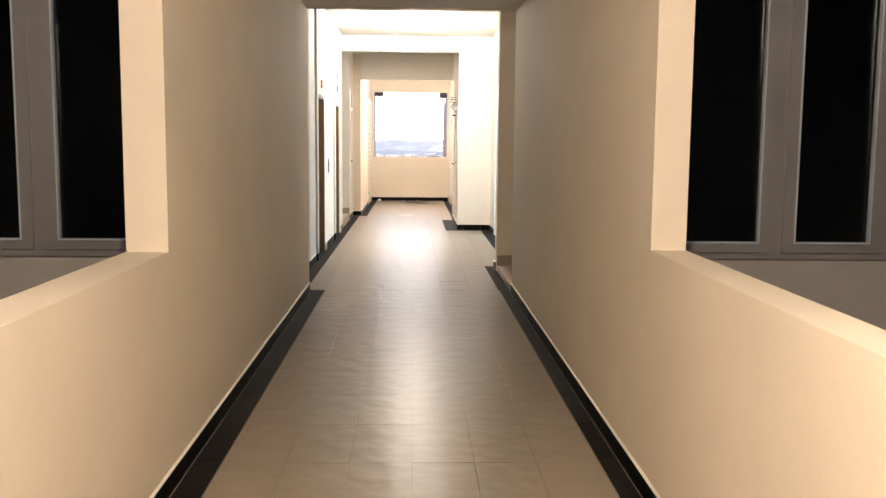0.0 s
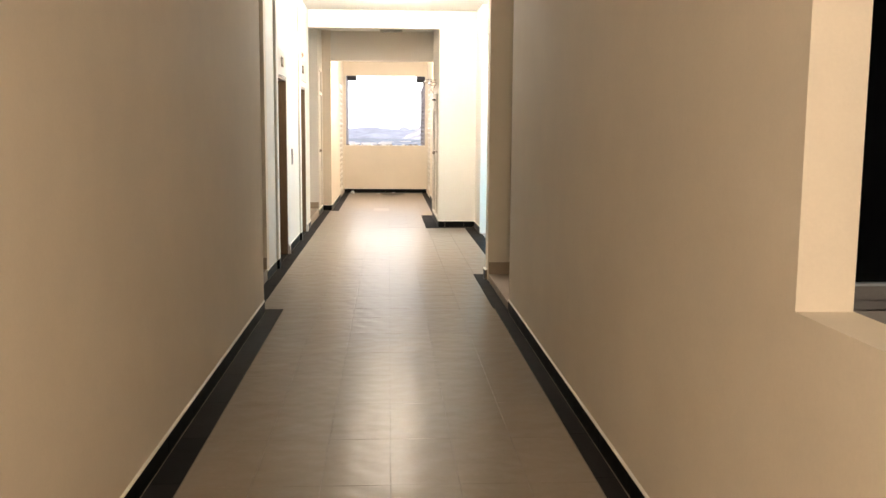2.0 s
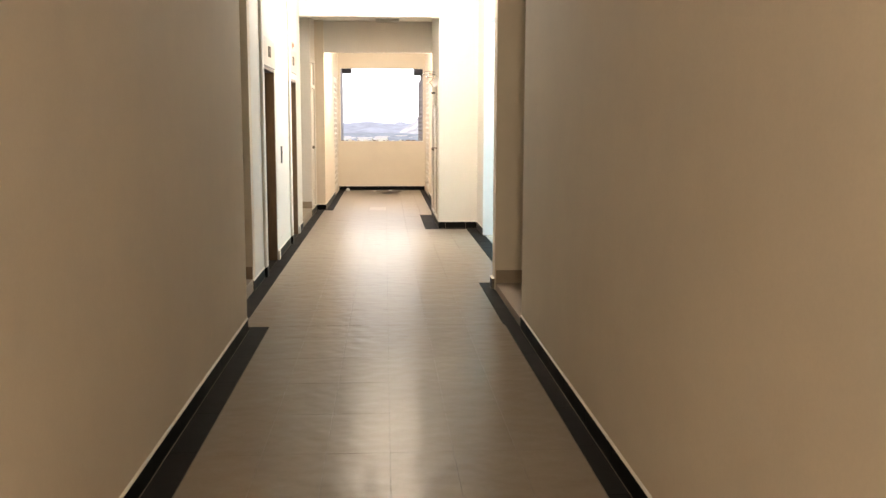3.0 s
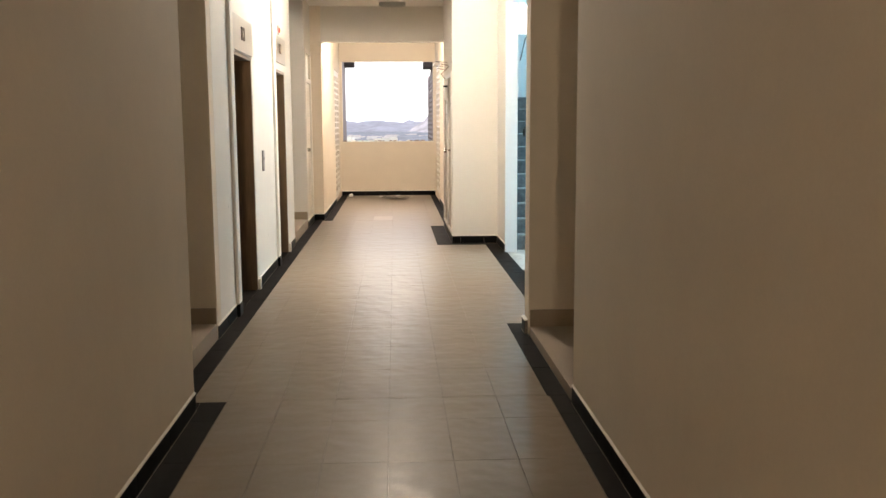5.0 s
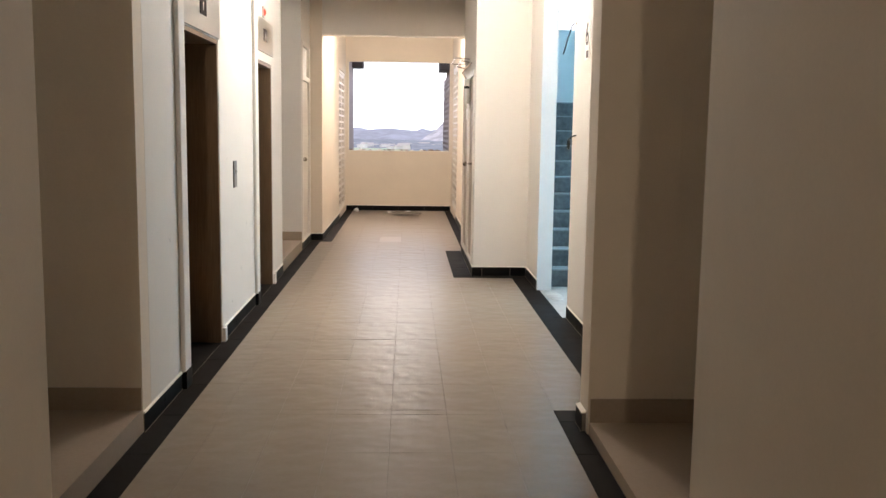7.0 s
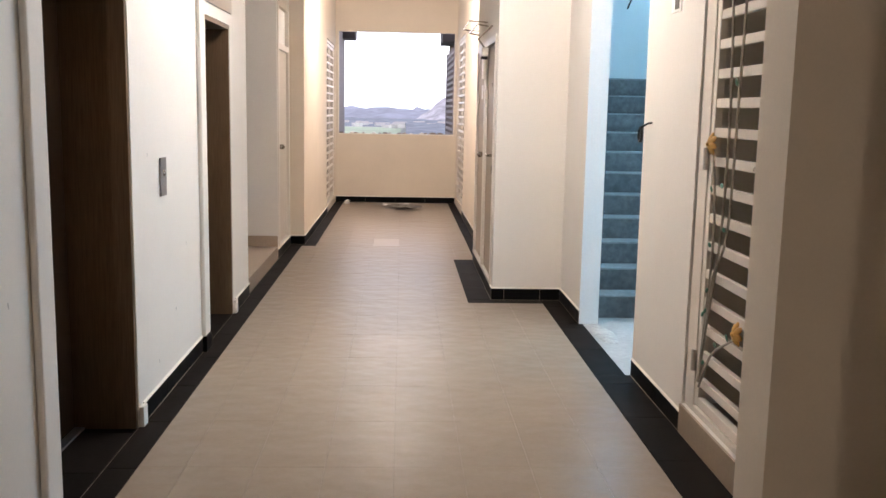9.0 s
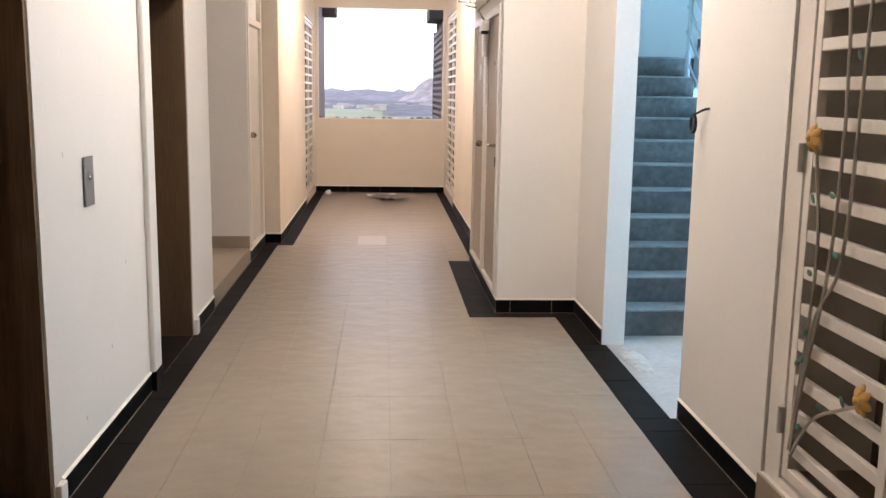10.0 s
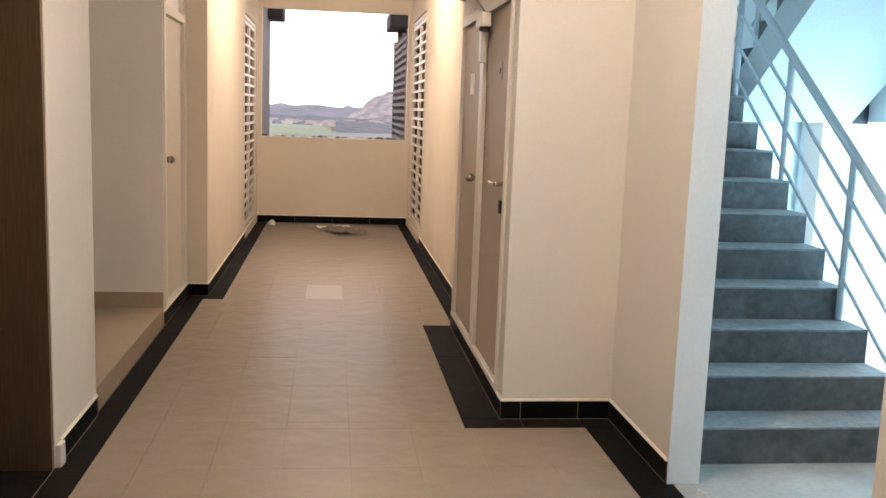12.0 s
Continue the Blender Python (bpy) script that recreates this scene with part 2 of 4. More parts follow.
def well(side):
    """side: -1 or 1; a shaft outside the passage with a two-leaf window, its lid added to shut out daylight."""
    xa, xb = (-1.065, -7.2) if side < 0 else (1.323, 7.4)
    w0, w1 = (-2.3, -1.068) if side < 0 else (1.33, 2.50)
    lo, hi = min(xa, xb), max(xa, xb)
    nm = "left" if side < 0 else "right"
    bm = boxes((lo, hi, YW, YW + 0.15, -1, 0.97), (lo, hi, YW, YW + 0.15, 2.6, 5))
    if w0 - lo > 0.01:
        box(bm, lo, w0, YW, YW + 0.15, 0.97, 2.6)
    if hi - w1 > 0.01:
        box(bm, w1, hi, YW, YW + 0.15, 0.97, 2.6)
    structure("wall_well_end_" + nm, bm, M_WELL, "plain unseen wall closing the air well with a grey window", "wall")
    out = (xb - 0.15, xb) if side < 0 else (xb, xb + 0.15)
    # Unseen walls set far back, so that the panes reflect little light.
    structure("wall_well_side_" + nm, boxes((*out, -9, YW, -1, 5)), M_WELL, "plain unseen wall closing the air well", "wall")
    structure("wall_well_near_" + nm, boxes((lo, hi, -9.15, -9, -1, 5)), M_WELL, "plain unseen wall closing the air well", "wall")
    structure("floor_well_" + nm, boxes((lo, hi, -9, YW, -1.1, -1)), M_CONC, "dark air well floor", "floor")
    structure("ceiling_well_" + nm, boxes((lo, hi, -9, YW, 5, 5.1)), M_WELL, "added lid keeping daylight out of the air well", "ceiling")
    structure("wall_dark_room_" + nm, boxes((lo, hi, YW + 1.6, YW + 1.7, 0, 3), (lo, lo + 0.05, YW + 0.15, YW + 1.6, 0, 3), (hi - 0.05, hi, YW + 0.15, YW + 1.6, 0, 3), (lo, hi, YW + 0.15, YW + 1.6, 3, 3.1), (lo, hi, YW + 0.15, YW + 1.6, -0.1, 0)), M_DARK, "near-black box behind the window, darkness put into its colour", "wall")
    win = tagged(new("window_1" if side < 0 else "window_2"), "closed grey aluminium casement window with dark glass", "window", kind="structure")
    y0, y1 = YW - 0.02, YW + 0.06
    part("window_frame", boxes((w0, w1, y0, y1, 0.972, 1.004), (w0, w1, y0, y1, 2.54, 2.598), (w0 + 0.001, w0 + 0.05, y0, y1, 1.004, 2.54), (w1 - 0.05, w1 - 0.001, y0, y1, 1.004, 2.54)), M_ALU, win)
    mid = -1.605 if side < 0 else 1.932
    part("mullion", boxes((mid - 0.03, mid + 0.03, y0, y1, 1.004, 2.54)), M_ALU, win)
    for a, b in ((w0 + 0.05, mid - 0.03), (mid + 0.03, w1 - 0.05)):
        sash = part("sash", boxes((a, a + 0.055, y0 - 0.015, y1 - 0.02, 1.006, 2.538), (b - 0.055, b, y0 - 0.015, y1 - 0.02, 1.006, 2.538), (a + 0.055, b - 0.055, y0 - 0.015, y1 - 0.02, 1.006, 1.05), (a + 0.055, b - 0.055, y0 - 0.015, y1 - 0.02, 2.483, 2.538)), M_ALU, win)
        e, f_, yb = a + 0.055, b - 0.055, y0 - 0.019
        part("glazing_bead", boxes((e, e + 0.008, yb, yb + 0.03, 1.05, 2.483), (f_ - 0.008, f_, yb, yb + 0.03, 1.05, 2.483), (e + 0.008, f_ - 0.008, yb, yb + 0.03, 1.05, 1.058), (e + 0.008, f_ - 0.008, yb, yb + 0.03, 2.475, 2.483)), M_RAIL, sash, "pale glazing bead")
        part("pane", boxes((a + 0.05, b - 0.05, YW + 0.0, YW + 0.006, 1.045, 2.49)), M_GLASS, sash)


well(-1)
well(1)

# ---- entrance recesses either side of the passage end ----
structure("wall_recess_left", boxes((-2.6, -1.065, 7.333, 7.483, 0, H), (-2.75, -2.6, 7.333, 9.30, 0, H), (-2.6, -1.072, 9.15, 9.30, 0, H)), M_WALL, "cream painted entrance recess walls", "wall")
structure("wall_recess_right", boxes((1.323, 2.8, 7.333, 7.483, 0, H), (2.8, 2.95, 7.333, 9.27, 0, H), (1.58, 2.8, 9.12, 9.27, 0, H)), M_WALL, "cream painted entrance recess walls", "wall")
structure("step_recess_left", boxes((-2.6, -1.075, 7.483, 9.15, 0, 0.115)), M_STEP, "raised beige tiled entrance floor", "step")
structure("step_recess_right", boxes((1.173, 2.8, 7.483, 9.12, 0, 0.065)), M_STEP, "raised beige tiled entrance floor", "step")
structure("baseboard_recess_left", boxes((-2.6, -1.077, 9.14, 9.152, 0.115, 0.23)), M_BEIGE_SK, "tan tile skirting in the entrance recess", "baseboard")
structure("baseboard_recess_right", boxes((1.175, 2.8, 9.11, 9.1215, 0.065, 0.187)), M_BEIGE_SK, "tan tile skirting in the entrance recess", "baseboard")
structure("pier_right", boxes((1.165, 1.58, 9.122, 9.33, 0, H)), M_WALL, "cream painted pier beside the gate", "pier")

# ---- lift lobby, left: wall with two lift openings ----
XL = -1.072
DEEP = -1.345
L1, L2 = (10.08, 11.15), (12.71, 13.68)
structure("wall_lifts", boxes((DEEP, XL, 9.302, L1[0], 0, H), (DEEP, XL, L1[0], L1[1], 2.12, H), (DEEP, XL, L1[1], L2[0], 0, H), (DEEP, XL, L2[0], L2[1], 2.12, H), (DEEP, XL, L2[1], 14.37, 0, H)), M_LOBBY, "white painted lift lobby wall", "wall")
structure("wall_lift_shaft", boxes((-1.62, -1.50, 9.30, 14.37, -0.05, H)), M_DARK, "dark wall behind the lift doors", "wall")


def lift(y0, y1, head):
    t = thing("lift_entrance", "dark bronze steel lift entrance with closed doors", "lift", (XL, (y0 + y1) / 2, 0), "lifts in the lobby")
    w = (y1 - y0) / 2
    part("jamb", boxes((-0.30, -0.004, w - 0.03, w - 0.002, 0.002, 2.118)), M_BRONZE, t, "dark bronze side lining")
    part("jamb", boxes((-0.30, -0.004, -w + 0.002, -w + 0.03, 0.002, 2.118)), M_BRONZE, t, "dark bronze side lining")
    part("lining_top", boxes((-0.30, -0.004, -w + 0.03, w - 0.03, 2.09, 2.118)), M_BRONZE, t)
    part("door_leaf", boxes((-0.34, -0.302, -w + 0.004, -0.002, 0.012, 2.115)), M_BRONZE, t)
    part("door_leaf", boxes((-0.34, -0.302, 0.002, w - 0.004, 0.012, 2.115)), M_BRONZE, t)
    part("sill", boxes((-0.30, -0.25, -w + 0.03, w - 0.03, 0.002, 0.010)), M_ALU, t)
    hp = part("header_panel", boxes((0.001, 0.014, -w - 0.028, w + 0.02, head, head + 0.29), bevel=0.003), M_STEEL, t, "brushed steel header panel")
    d = part("display", boxes((0.014, 0.019, -0.07, 0.11, head + 0.10, head + 0.21)), M_DISPLAY, hp, "small dark floor display")
    part("digit", boxes((0.019, 0.0205, 0.0, 0.03, head + 0.13, head + 0.18)), M_GREYLAMP, hp)
    # plaster post beside the opening
    part("plaster_post", boxes((0.001, 0.03, -w - 0.15, -w - 0.01, 0.1, H - 0.004), bevel=0.008), M_LOBBY, t, "white plaster trim post")
    part("plaster_post_foot", boxes((0.001, 0.034, -w - 0.15, -w - 0.01, 0.0, 0.1)), M_SKIRT, t, "black tile foot")
    part("end_post_foot", boxes((0.001, 0.024, w + 0.002, w + 0.07, 0.0, 0.10), bevel=0.004), M_LOBBY, t)
    return t


for y, z, a in ((11.42, 1.30, 20), (11.93, 0.42, 5), (11.55, 0.22, 25), (12.2, 0.75, -10), (9.75, 0.9, 15)):
    bm = boxes((-0.0008, 0.0004, -0.004, 0.004, -0.011, 0.011))
    bmesh.ops.transform(bm, matrix=pose(XL, y, z, a), verts=bm.verts)
    part("scuff", bm, M_GREYLAMP, bpy.data.objects["wall_lifts"])
lift(*L1, 2.125)
lift(*L2, 2.20)
ind = thing("lift_indicator", "small dark round indicator above the lift", "indicator", (XL, 13.2, 2.56))
part("back", boxes((0.001, 0.012, -0.05, 0.05, -0.05, 0.05), bevel=0.003), M_STEEL, ind)
part("lens", dome(bmesh.new(), (0.014, 0, 0), 0.014, 0.03, 0.03), M_RED, ind)
call = thing("lift_call_panel", "brushed steel lift call panel with one button", "call panel", (XL, 11.69, 1.175))
part("plate", boxes((0.001, 0.012, -0.055, 0.055, -0.10, 0.10), bevel=0.003), M_ALU, call)
part("button", dome(bmesh.new(), (0.013, 0, 0.02), 0.006, 0.016, 0.016), M_CHROME, call)

# ---- second recess on the left, with the pale door ----
structure("wall_recess_far", boxes((-2.6, DEEP, 14.22, 14.37, 0, H), (-2.75, -2.6, 14.22, 16.43, 0, H), (-2.6, -1.232, 16.28, 16.43, 0, H)), M_LOBBY, "white painted recess walls", "wall")
structure("step_recess_far", boxes((-2.6, -1.082, 14.37, 16.28, 0, 0.125)), M_STEP, "raised beige tiled floor", "step")
structure("baseboard_recess_far", boxes((-2.6, -1.084, 16.27, 16.282, 0.125, 0.235)), M_BEIGE_SK, "tan tile skirting in the recess", "baseboard")
XD = -1.082
structure("wall_pale_door", boxes((-1.232, XD, 16.28, 16.32, 0, H), (-1.232, XD, 17.23, 17.33, 0, H), (-1.232, XD, 16.32, 17.23, 2.62, H), (-1.232, XD, 16.32, 17.23, 0, 0.12)), M_LOBBY, "white painted wall round a service door", "wall")
structure("wall_far_left", boxes((-1.232, -0.922, 17.33, 20.5, 0, H), (-1.232, -0.922, 22.12, 22.235, 0, H), (-1.232, -0.922, 20.5, 22.12, 2.55, H), (-1.232, -0.922, 20.5, 22.12, 0, 0.10)), M_WALL, "cream painted wall of the end passage", "wall")
pd = tagged(new("door_1"), "closed pale service door in a white frame", "door", kind="structure")
part("door_frame", boxes((XD - 0.10, XD + 0.012, 16.322, 16.385, 0.122, 2.618), (XD - 0.10, XD + 0.012, 17.165, 17.228, 0.122, 2.618), (XD - 0.10, XD + 0.012, 16.385, 17.165, 2.13, 2.19), (XD - 0.10, XD + 0.012, 16.385, 17.165, 2.56, 2.618), bevel=0.004), M_FRAME, pd)
leaf = part("door_leaf", boxes((XD - 0.06, XD - 0.018, 16.389, 17.161, 0.13, 2.126), bevel=0.003), M_WDOOR, pd)
# White colour here replaces the light glimpsed in the transom.
part("transom_panel", boxes((XD - 0.05, XD - 0.03, 16.385, 17.165, 2.19, 2.56)), M_WHITE, pd, "white panel standing in for light in the transom")
part("knob", dome(bmesh.new(), (XD + 0.02, 16.48, 1.14), 0.03, 0.027, 0.027), M_CHROME, leaf, smooth=True)
part("escutcheon", boxes((XD - 0.018, XD - 0.012, 16.45, 16.51, 1.08, 1.18)), M_CHROME, leaf)

# ---- right side of the lobby ----
XR = 1.57
G0, G1 = 9.50, 11.12
structure("wall_right_lobby", boxes((XR, 1.72, 9.33, G0, 0, H), (XR, 1.72, G0, G1, 2.42, H), (XR, 1.72, G0, G1, 0, 0.145), (XR, 1.72, G1, 12.10, 0, H), (XR, 1.72, 12.10, 13.44, 2.9, H)), M_LOBBY, "white painted lobby wall round a gate and the stair opening", "wall")
structure("wall_stair_box", boxes((1.51, 1.645, 13.44, 14.29, 0, H)), M_LOBBY, "white painted wall beside the stair opening", "wall")
XB = 0.94
structure("wall_riser_box", boxes((XB, 1.645, 14.29, 14.42, 0, H), (XB + 0.09, 1.645, 14.42, 16.27, 0, H), (XB, XB + 0.09, 14.42, 16.27, 2.17, H), (XB, XB + 0.09, 14.42, 16.27, 0, 0.10), (XB, 1.645, 16.27, 16.33, 0, H)), M_LOBBY, "white painted riser cupboard walls", "wall")
XF = 1.075
structure("wall_far_right", boxes((XF, 1.37, 16.33, 20.33, 0, H), (XF, 1.37, 22.08, 22.235, 0, H), (XF, 1.37, 20.33, 22.08, 2.66, H), (XF, 1.37, 20.33, 22.08, 0, 0.13)), M_WALL, "cream painted wall of the end passage", "wall")
structure("wall_end", boxes((-1.232, 1.37, 22.237, 22.387, -0.2, 1.125), (-1.232, 1.37, 22.237, 22.387, 2.79, H), (-1.232, -0.87, 22.237, 22.387, 1.125, 2.79), (1.03, 1.37, 22.237, 22.387, 1.125, 2.79)), M_WALL, "cream end parapet wall below a wide opening", "wall")
structure("window_sill_end", boxes((-0.868, 1.028, 22.23, 22.41, 1.126, 1.14), bevel=0.003), M_BEAD, "worn white sill of the end opening", "sill")

rc = random.Random(21)
sill = bpy.data.objects["window_sill_end"]
for k in range(16):
    x = -0.80 + 1.75 * (k + rc.uniform(-0.4, 0.4)) / 15
    bm = bmesh.new()
    q = rc.uniform(0.012, 0.034)
    bmesh.ops.create_icosphere(bm, subdivisions=2, radius=1, matrix=Matrix.Translation((x, 22.36, 1.139)) @ Matrix.Diagonal((q * rc.uniform(0.8, 2.4), 0.03, q, 1)))
    for v in bm.verts:
        v.co += 0.008 * noise.noise_vector(v.co * 45)
    part("crumb", bm, rc.choice((M_STEP, M_BROWN, M_BEAD)), sill, "crumbling mortar")

# ---- ceilings and beams ----
structure("ceiling_lobby", boxes((-2.75, 2.95, 7.27, 17.33, H, H + 0.15)), M_CEIL, "white painted lobby ceiling", "ceiling")
structure("ceiling_end", boxes((-1.4, 1.4, 17.33, 22.387, H, H + 0.15)), M_CEIL, "white painted ceiling", "ceiling")
structure("beam_lobby", boxes((-2.6, 1.51, 14.292, 14.50, 3.06, H - 0.002)), M_LOBBY, "white painted ceiling beam", "beam")
structure("beam_end", boxes((-1.081, XF, 17.40, 17.62, 2.79, H - 0.002)), M_LOBBY, "white painted ceiling beam", "beam")

# ---- ceiling lamps ----
for i, (at, power) in enumerate(LAMPS):
    cl = thing("ceiling_lamp", "round lit ceiling lamp with a frosted cover", "lamp", at, "ceiling lamps")
    bm = bmesh.new()
    bmesh.ops.create_cone(bm, cap_ends=True, segments=28, radius1=0.17, radius2=0.18, depth=0.03, matrix=Matrix.Translation((0, 0, -0.016)))
    part("base", bm, M_FRAME, cl)
    part("diffuser", dome(bmesh.new(), (0, 0, -0.032), 0.16, 0.16, 0.045), M_LAMP, cl, smooth=True)
off = thing("ceiling_fixture", "flat grey unlit fixture on the ceiling", "lamp", (0.20, 16.95, H))
part("tray", boxes((-0.20, 0.20, -0.10, 0.10, -0.05, -0.002), bevel=0.006), M_GREYLAMP, off)
part("cover", boxes((-0.17, 0.17, -0.08, 0.08, -0.062, -0.05), bevel=0.004), M_GREYLAMP, off)

# ---- slatted steel gates ----
def slat_gate(name, label, length, z0, z1, leaves, slats, group="", fw=0.04, low=None, pitch=None, half=0.021):
    """A white steel gate in the y-z plane, centred on y, its face towards -x."""
    t = thing(name, label, "gate", group=group)
    w = length / 2
    part("outer_frame", boxes((0, 0.05, -w, -w + fw, z0, z1), (0, 0.05, w - fw, w, z0, z1), (0, 0.05, -w + fw, w - fw, z1 - 0.04, z1), (0.0, 0.05, -w + fw, w - fw, z0, z0 + 0.03), bevel=0.003), M_GATE, t)
    lw = (length - 2 * fw) / leaves
    sm = None
    for k in range(leaves):
        a = -w + fw + k * lw + 0.006
        b = a + lw - 0.012
        leaf_ = part("leaf_frame", boxes((0.005, 0.04, a, a + 0.045, z0 + 0.04, z1 - 0.05), (0.005, 0.04, b - 0.045, b, z0 + 0.04, z1 - 0.05), (0.005, 0.04, a + 0.045, b - 0.045, z0 + 0.04, z0 + 0.085), (0.005, 0.04, a + 0.045, b - 0.045, z1 - 0.095, z1 - 0.05), bevel=0.003), M_GATE, t)
        if sm is None:
            sm = mesh_of("slat", boxes((0, 0.025, -lw / 2 + 0.05, lw / 2 - 0.05, -half, half), bevel=0.003), M_GATE)
        for j in range(slats):
            s_ = new("slat", sm)
            s_.parent = leaf_
            s_.location = (0.008, (a + b) / 2, low + pitch * j if pitch else z0 + 0.085 + (z1 - z0 - 0.18) * (j + 1) / (slats + 1))
    return t


gate = slat_gate("apartment_gate", "white slatted steel double gate with wire flowers", G1 - G0 - 0.006, 0.148, 2.415, 2, 16, fw=0.13, low=0.308, pitch=0.1292)
gate.matrix_basis = pose(XR + 0.012, (G0 + G1) / 2, 0)
tagged(part("lock_box", boxes((-0.012, 0.03, -0.04, 0.03, 1.26, 1.36), bevel=0.004), M_STEEL, gate), "steel lock box")
part("lever", boxes((-0.05, -0.035, -0.13, -0.01, 1.335, 1.35), (-0.05, 0.0, -0.02, -0.006, 1.333, 1.352), bevel=0.003), M_CHROME, gate)
part("padlock", boxes((-0.03, 0.0, -0.015, 0.025, 1.16, 1.215), bevel=0.006), M_HOOK, gate, "dark padlock")
for hz in (0.40, 1.35, 2.2):
    part("hinge", rod(bmesh.new(), (-0.008, 0.682, hz - 0.05), (-0.008, 0.682, hz + 0.05), 0.012), M_STEEL, gate)


def stem(points):
    pts = []
    for k in range(19):
        u = k / 18 * (len(points) - 1)
        i = min(int(u), len(points) - 2)
        f = u - i
        p0, p1, p2_, p3 = (Vector((-0.012, *points[max(0, min(len(points) - 1, j))])) for j in (i - 1, i, i + 1, i + 2))
        pts.append(0.5 * ((2 * p1) + (p2_ - p0) * f + (2 * p0 - 5 * p1 + 4 * p2_ - p3) * f * f + (3 * p1 - p0 - 3 * p2_ + p3) * f ** 3))
    return pts


def flower(at, r):
    bm = bmesh.new()
    for k in range(7):
        a = k * math.tau / 7
        m = Matrix.Translation(at) @ Matrix.Rotation(a, 4, "X") @ Matrix.Translation((-0.01, 0, r * 0.6)) @ Matrix.Rotation(0.4, 4, "Y") @ Matrix.Diagonal((0.008, r * 0.36, r * 0.62, 1))
        bmesh.ops.create_icosphere(bm, subdivisions=2, radius=1, matrix=m)
    bmesh.ops.create_icosphere(bm, subdivisions=2, radius=r * 0.28, matrix=Matrix.Translation(Vector(at) + Vector((-0.02, 0, 0))))
    return bm


for sgn in (1, -1):
    stems = [[(0.80, 0.32), (0.70, 0.62), (0.56, 1.00), (0.52, 1.5), (0.60, 2.1), (0.68, 2.3)],
             [(0.78, 0.32), (0.66, 0.80), (0.45, 1.05), (0.40, 1.6), (0.36, 2.3)],
             [(0.80, 0.32), (0.70, 0.8), (0.68, 1.1), (0.77, 1.40)],
             [(0.78, 0.30), (0.60, 0.48), (0.36, 0.58), (0.18, 0.64)]]
    for st in stems:
        pts = stem([(y * 0.74 * sgn, z) for y, z in st])
        part("wire_stem", tube(bmesh.new(), pts, 0.006, 6), M_COPPER, gate, "dull gold wire stem")
        for k in (4, 9, 14):
            m = Matrix.Translation(pts[k] + Vector((-0.005, 0.03, 0.01))) @ Matrix.Rotation(0.7 * (k - 8) / 5, 4, "X") @ Matrix.Diagonal((0.004, 0.02, 0.011, 1))
            bm = bmesh.new()
            bmesh.ops.create_icosphere(bm, subdivisions=2, radius=1, matrix=m)
            part("leaf", bm, M_GREEN, gate, "green metal leaf")
    for y, z in ((0.575, 1.42), (0.125 if sgn > 0 else 0.10, 0.66)):
        part("flower", flower((-0.015, y * sgn, z), 0.045), M_YELLOW, gate, "yellow metal flower")

structure("wall_gate_recess", boxes((1.72, 2.3, 9.34, G0, 0, 2.6), (1.72, 2.3, G1, G1 + 0.1, 0, 2.6), (1.72, 2.3, G0, G1, 2.42, 2.6)), M_LOBBY, "white painted entrance recess behind the gate", "wall")
structure("step_gate", boxes((1.72, 2.3, G0, G1, 0, 0.145), (XR - 0.012, XR - 0.001, G0, G1, 0, 0.143)), M_BEIGE_SK, "tan tiled threshold below the gate", "step")
d2 = tagged(new("door_2"), "closed brown timber double door behind the gate", "door", kind="structure")
part("door_leaf", boxes((2.0, 2.05, G0, (G0 + G1) / 2 - 0.002, 0.147, 2.42), bevel=0.004), M_BROWN, d2)
part("door_leaf", boxes((2.0, 2.05, (G0 + G1) / 2 + 0.002, G1, 0.147, 2.42), bevel=0.004), M_BROWN, d2)

g2 = slat_gate("apartment_gate", "white slatted steel double gate beside the end opening", 1.61, 0.105, 2.54, 2, 19, "end gates", half=0.015)
g2.matrix_basis = pose(-0.935, 21.31, 0, rz=180)
g3 = slat_gate("apartment_gate", "white slatted steel double gate beside the end opening", 1.74, 0.135, 2.65, 2, 20, "end gates", half=0.015)
g3.matrix_basis = pose(XF + 0.012, 21.205, 0)
# Brown walls stand in for the dimness behind the end gates.
structure("wall_dark_entry_left", boxes((-1.65, -1.60, 20.45, 22.2, 0, 2.65), (-1.60, -1.232, 20.40, 20.5, 0, 2.65), (-1.60, -1.232, 22.12, 22.22, 0, 2.65), (-1.60, -1.232, 20.5, 22.12, 2.55, 2.65), (-1.60, -1.232, 20.5, 22.12, 0.0, 0.10)), M_BROWN, "brown box added behind the gate, dimness put into its colour", "wall")
structure("wall_dark_entry_right", boxes((1.77, 1.82, 20.3, 22.15, 0, 2.75), (1.37, 1.77, 20.23, 20.33, 0, 2.75), (1.37, 1.77, 22.08, 22.18, 0, 2.75), (1.37, 1.77, 20.33, 22.08, 2.66, 2.75), (1.37, 1.77, 20.33, 22.08, 0.0, 0.13)), M_BROWN, "brown box added behind the gate, dimness put into its colour", "wall")

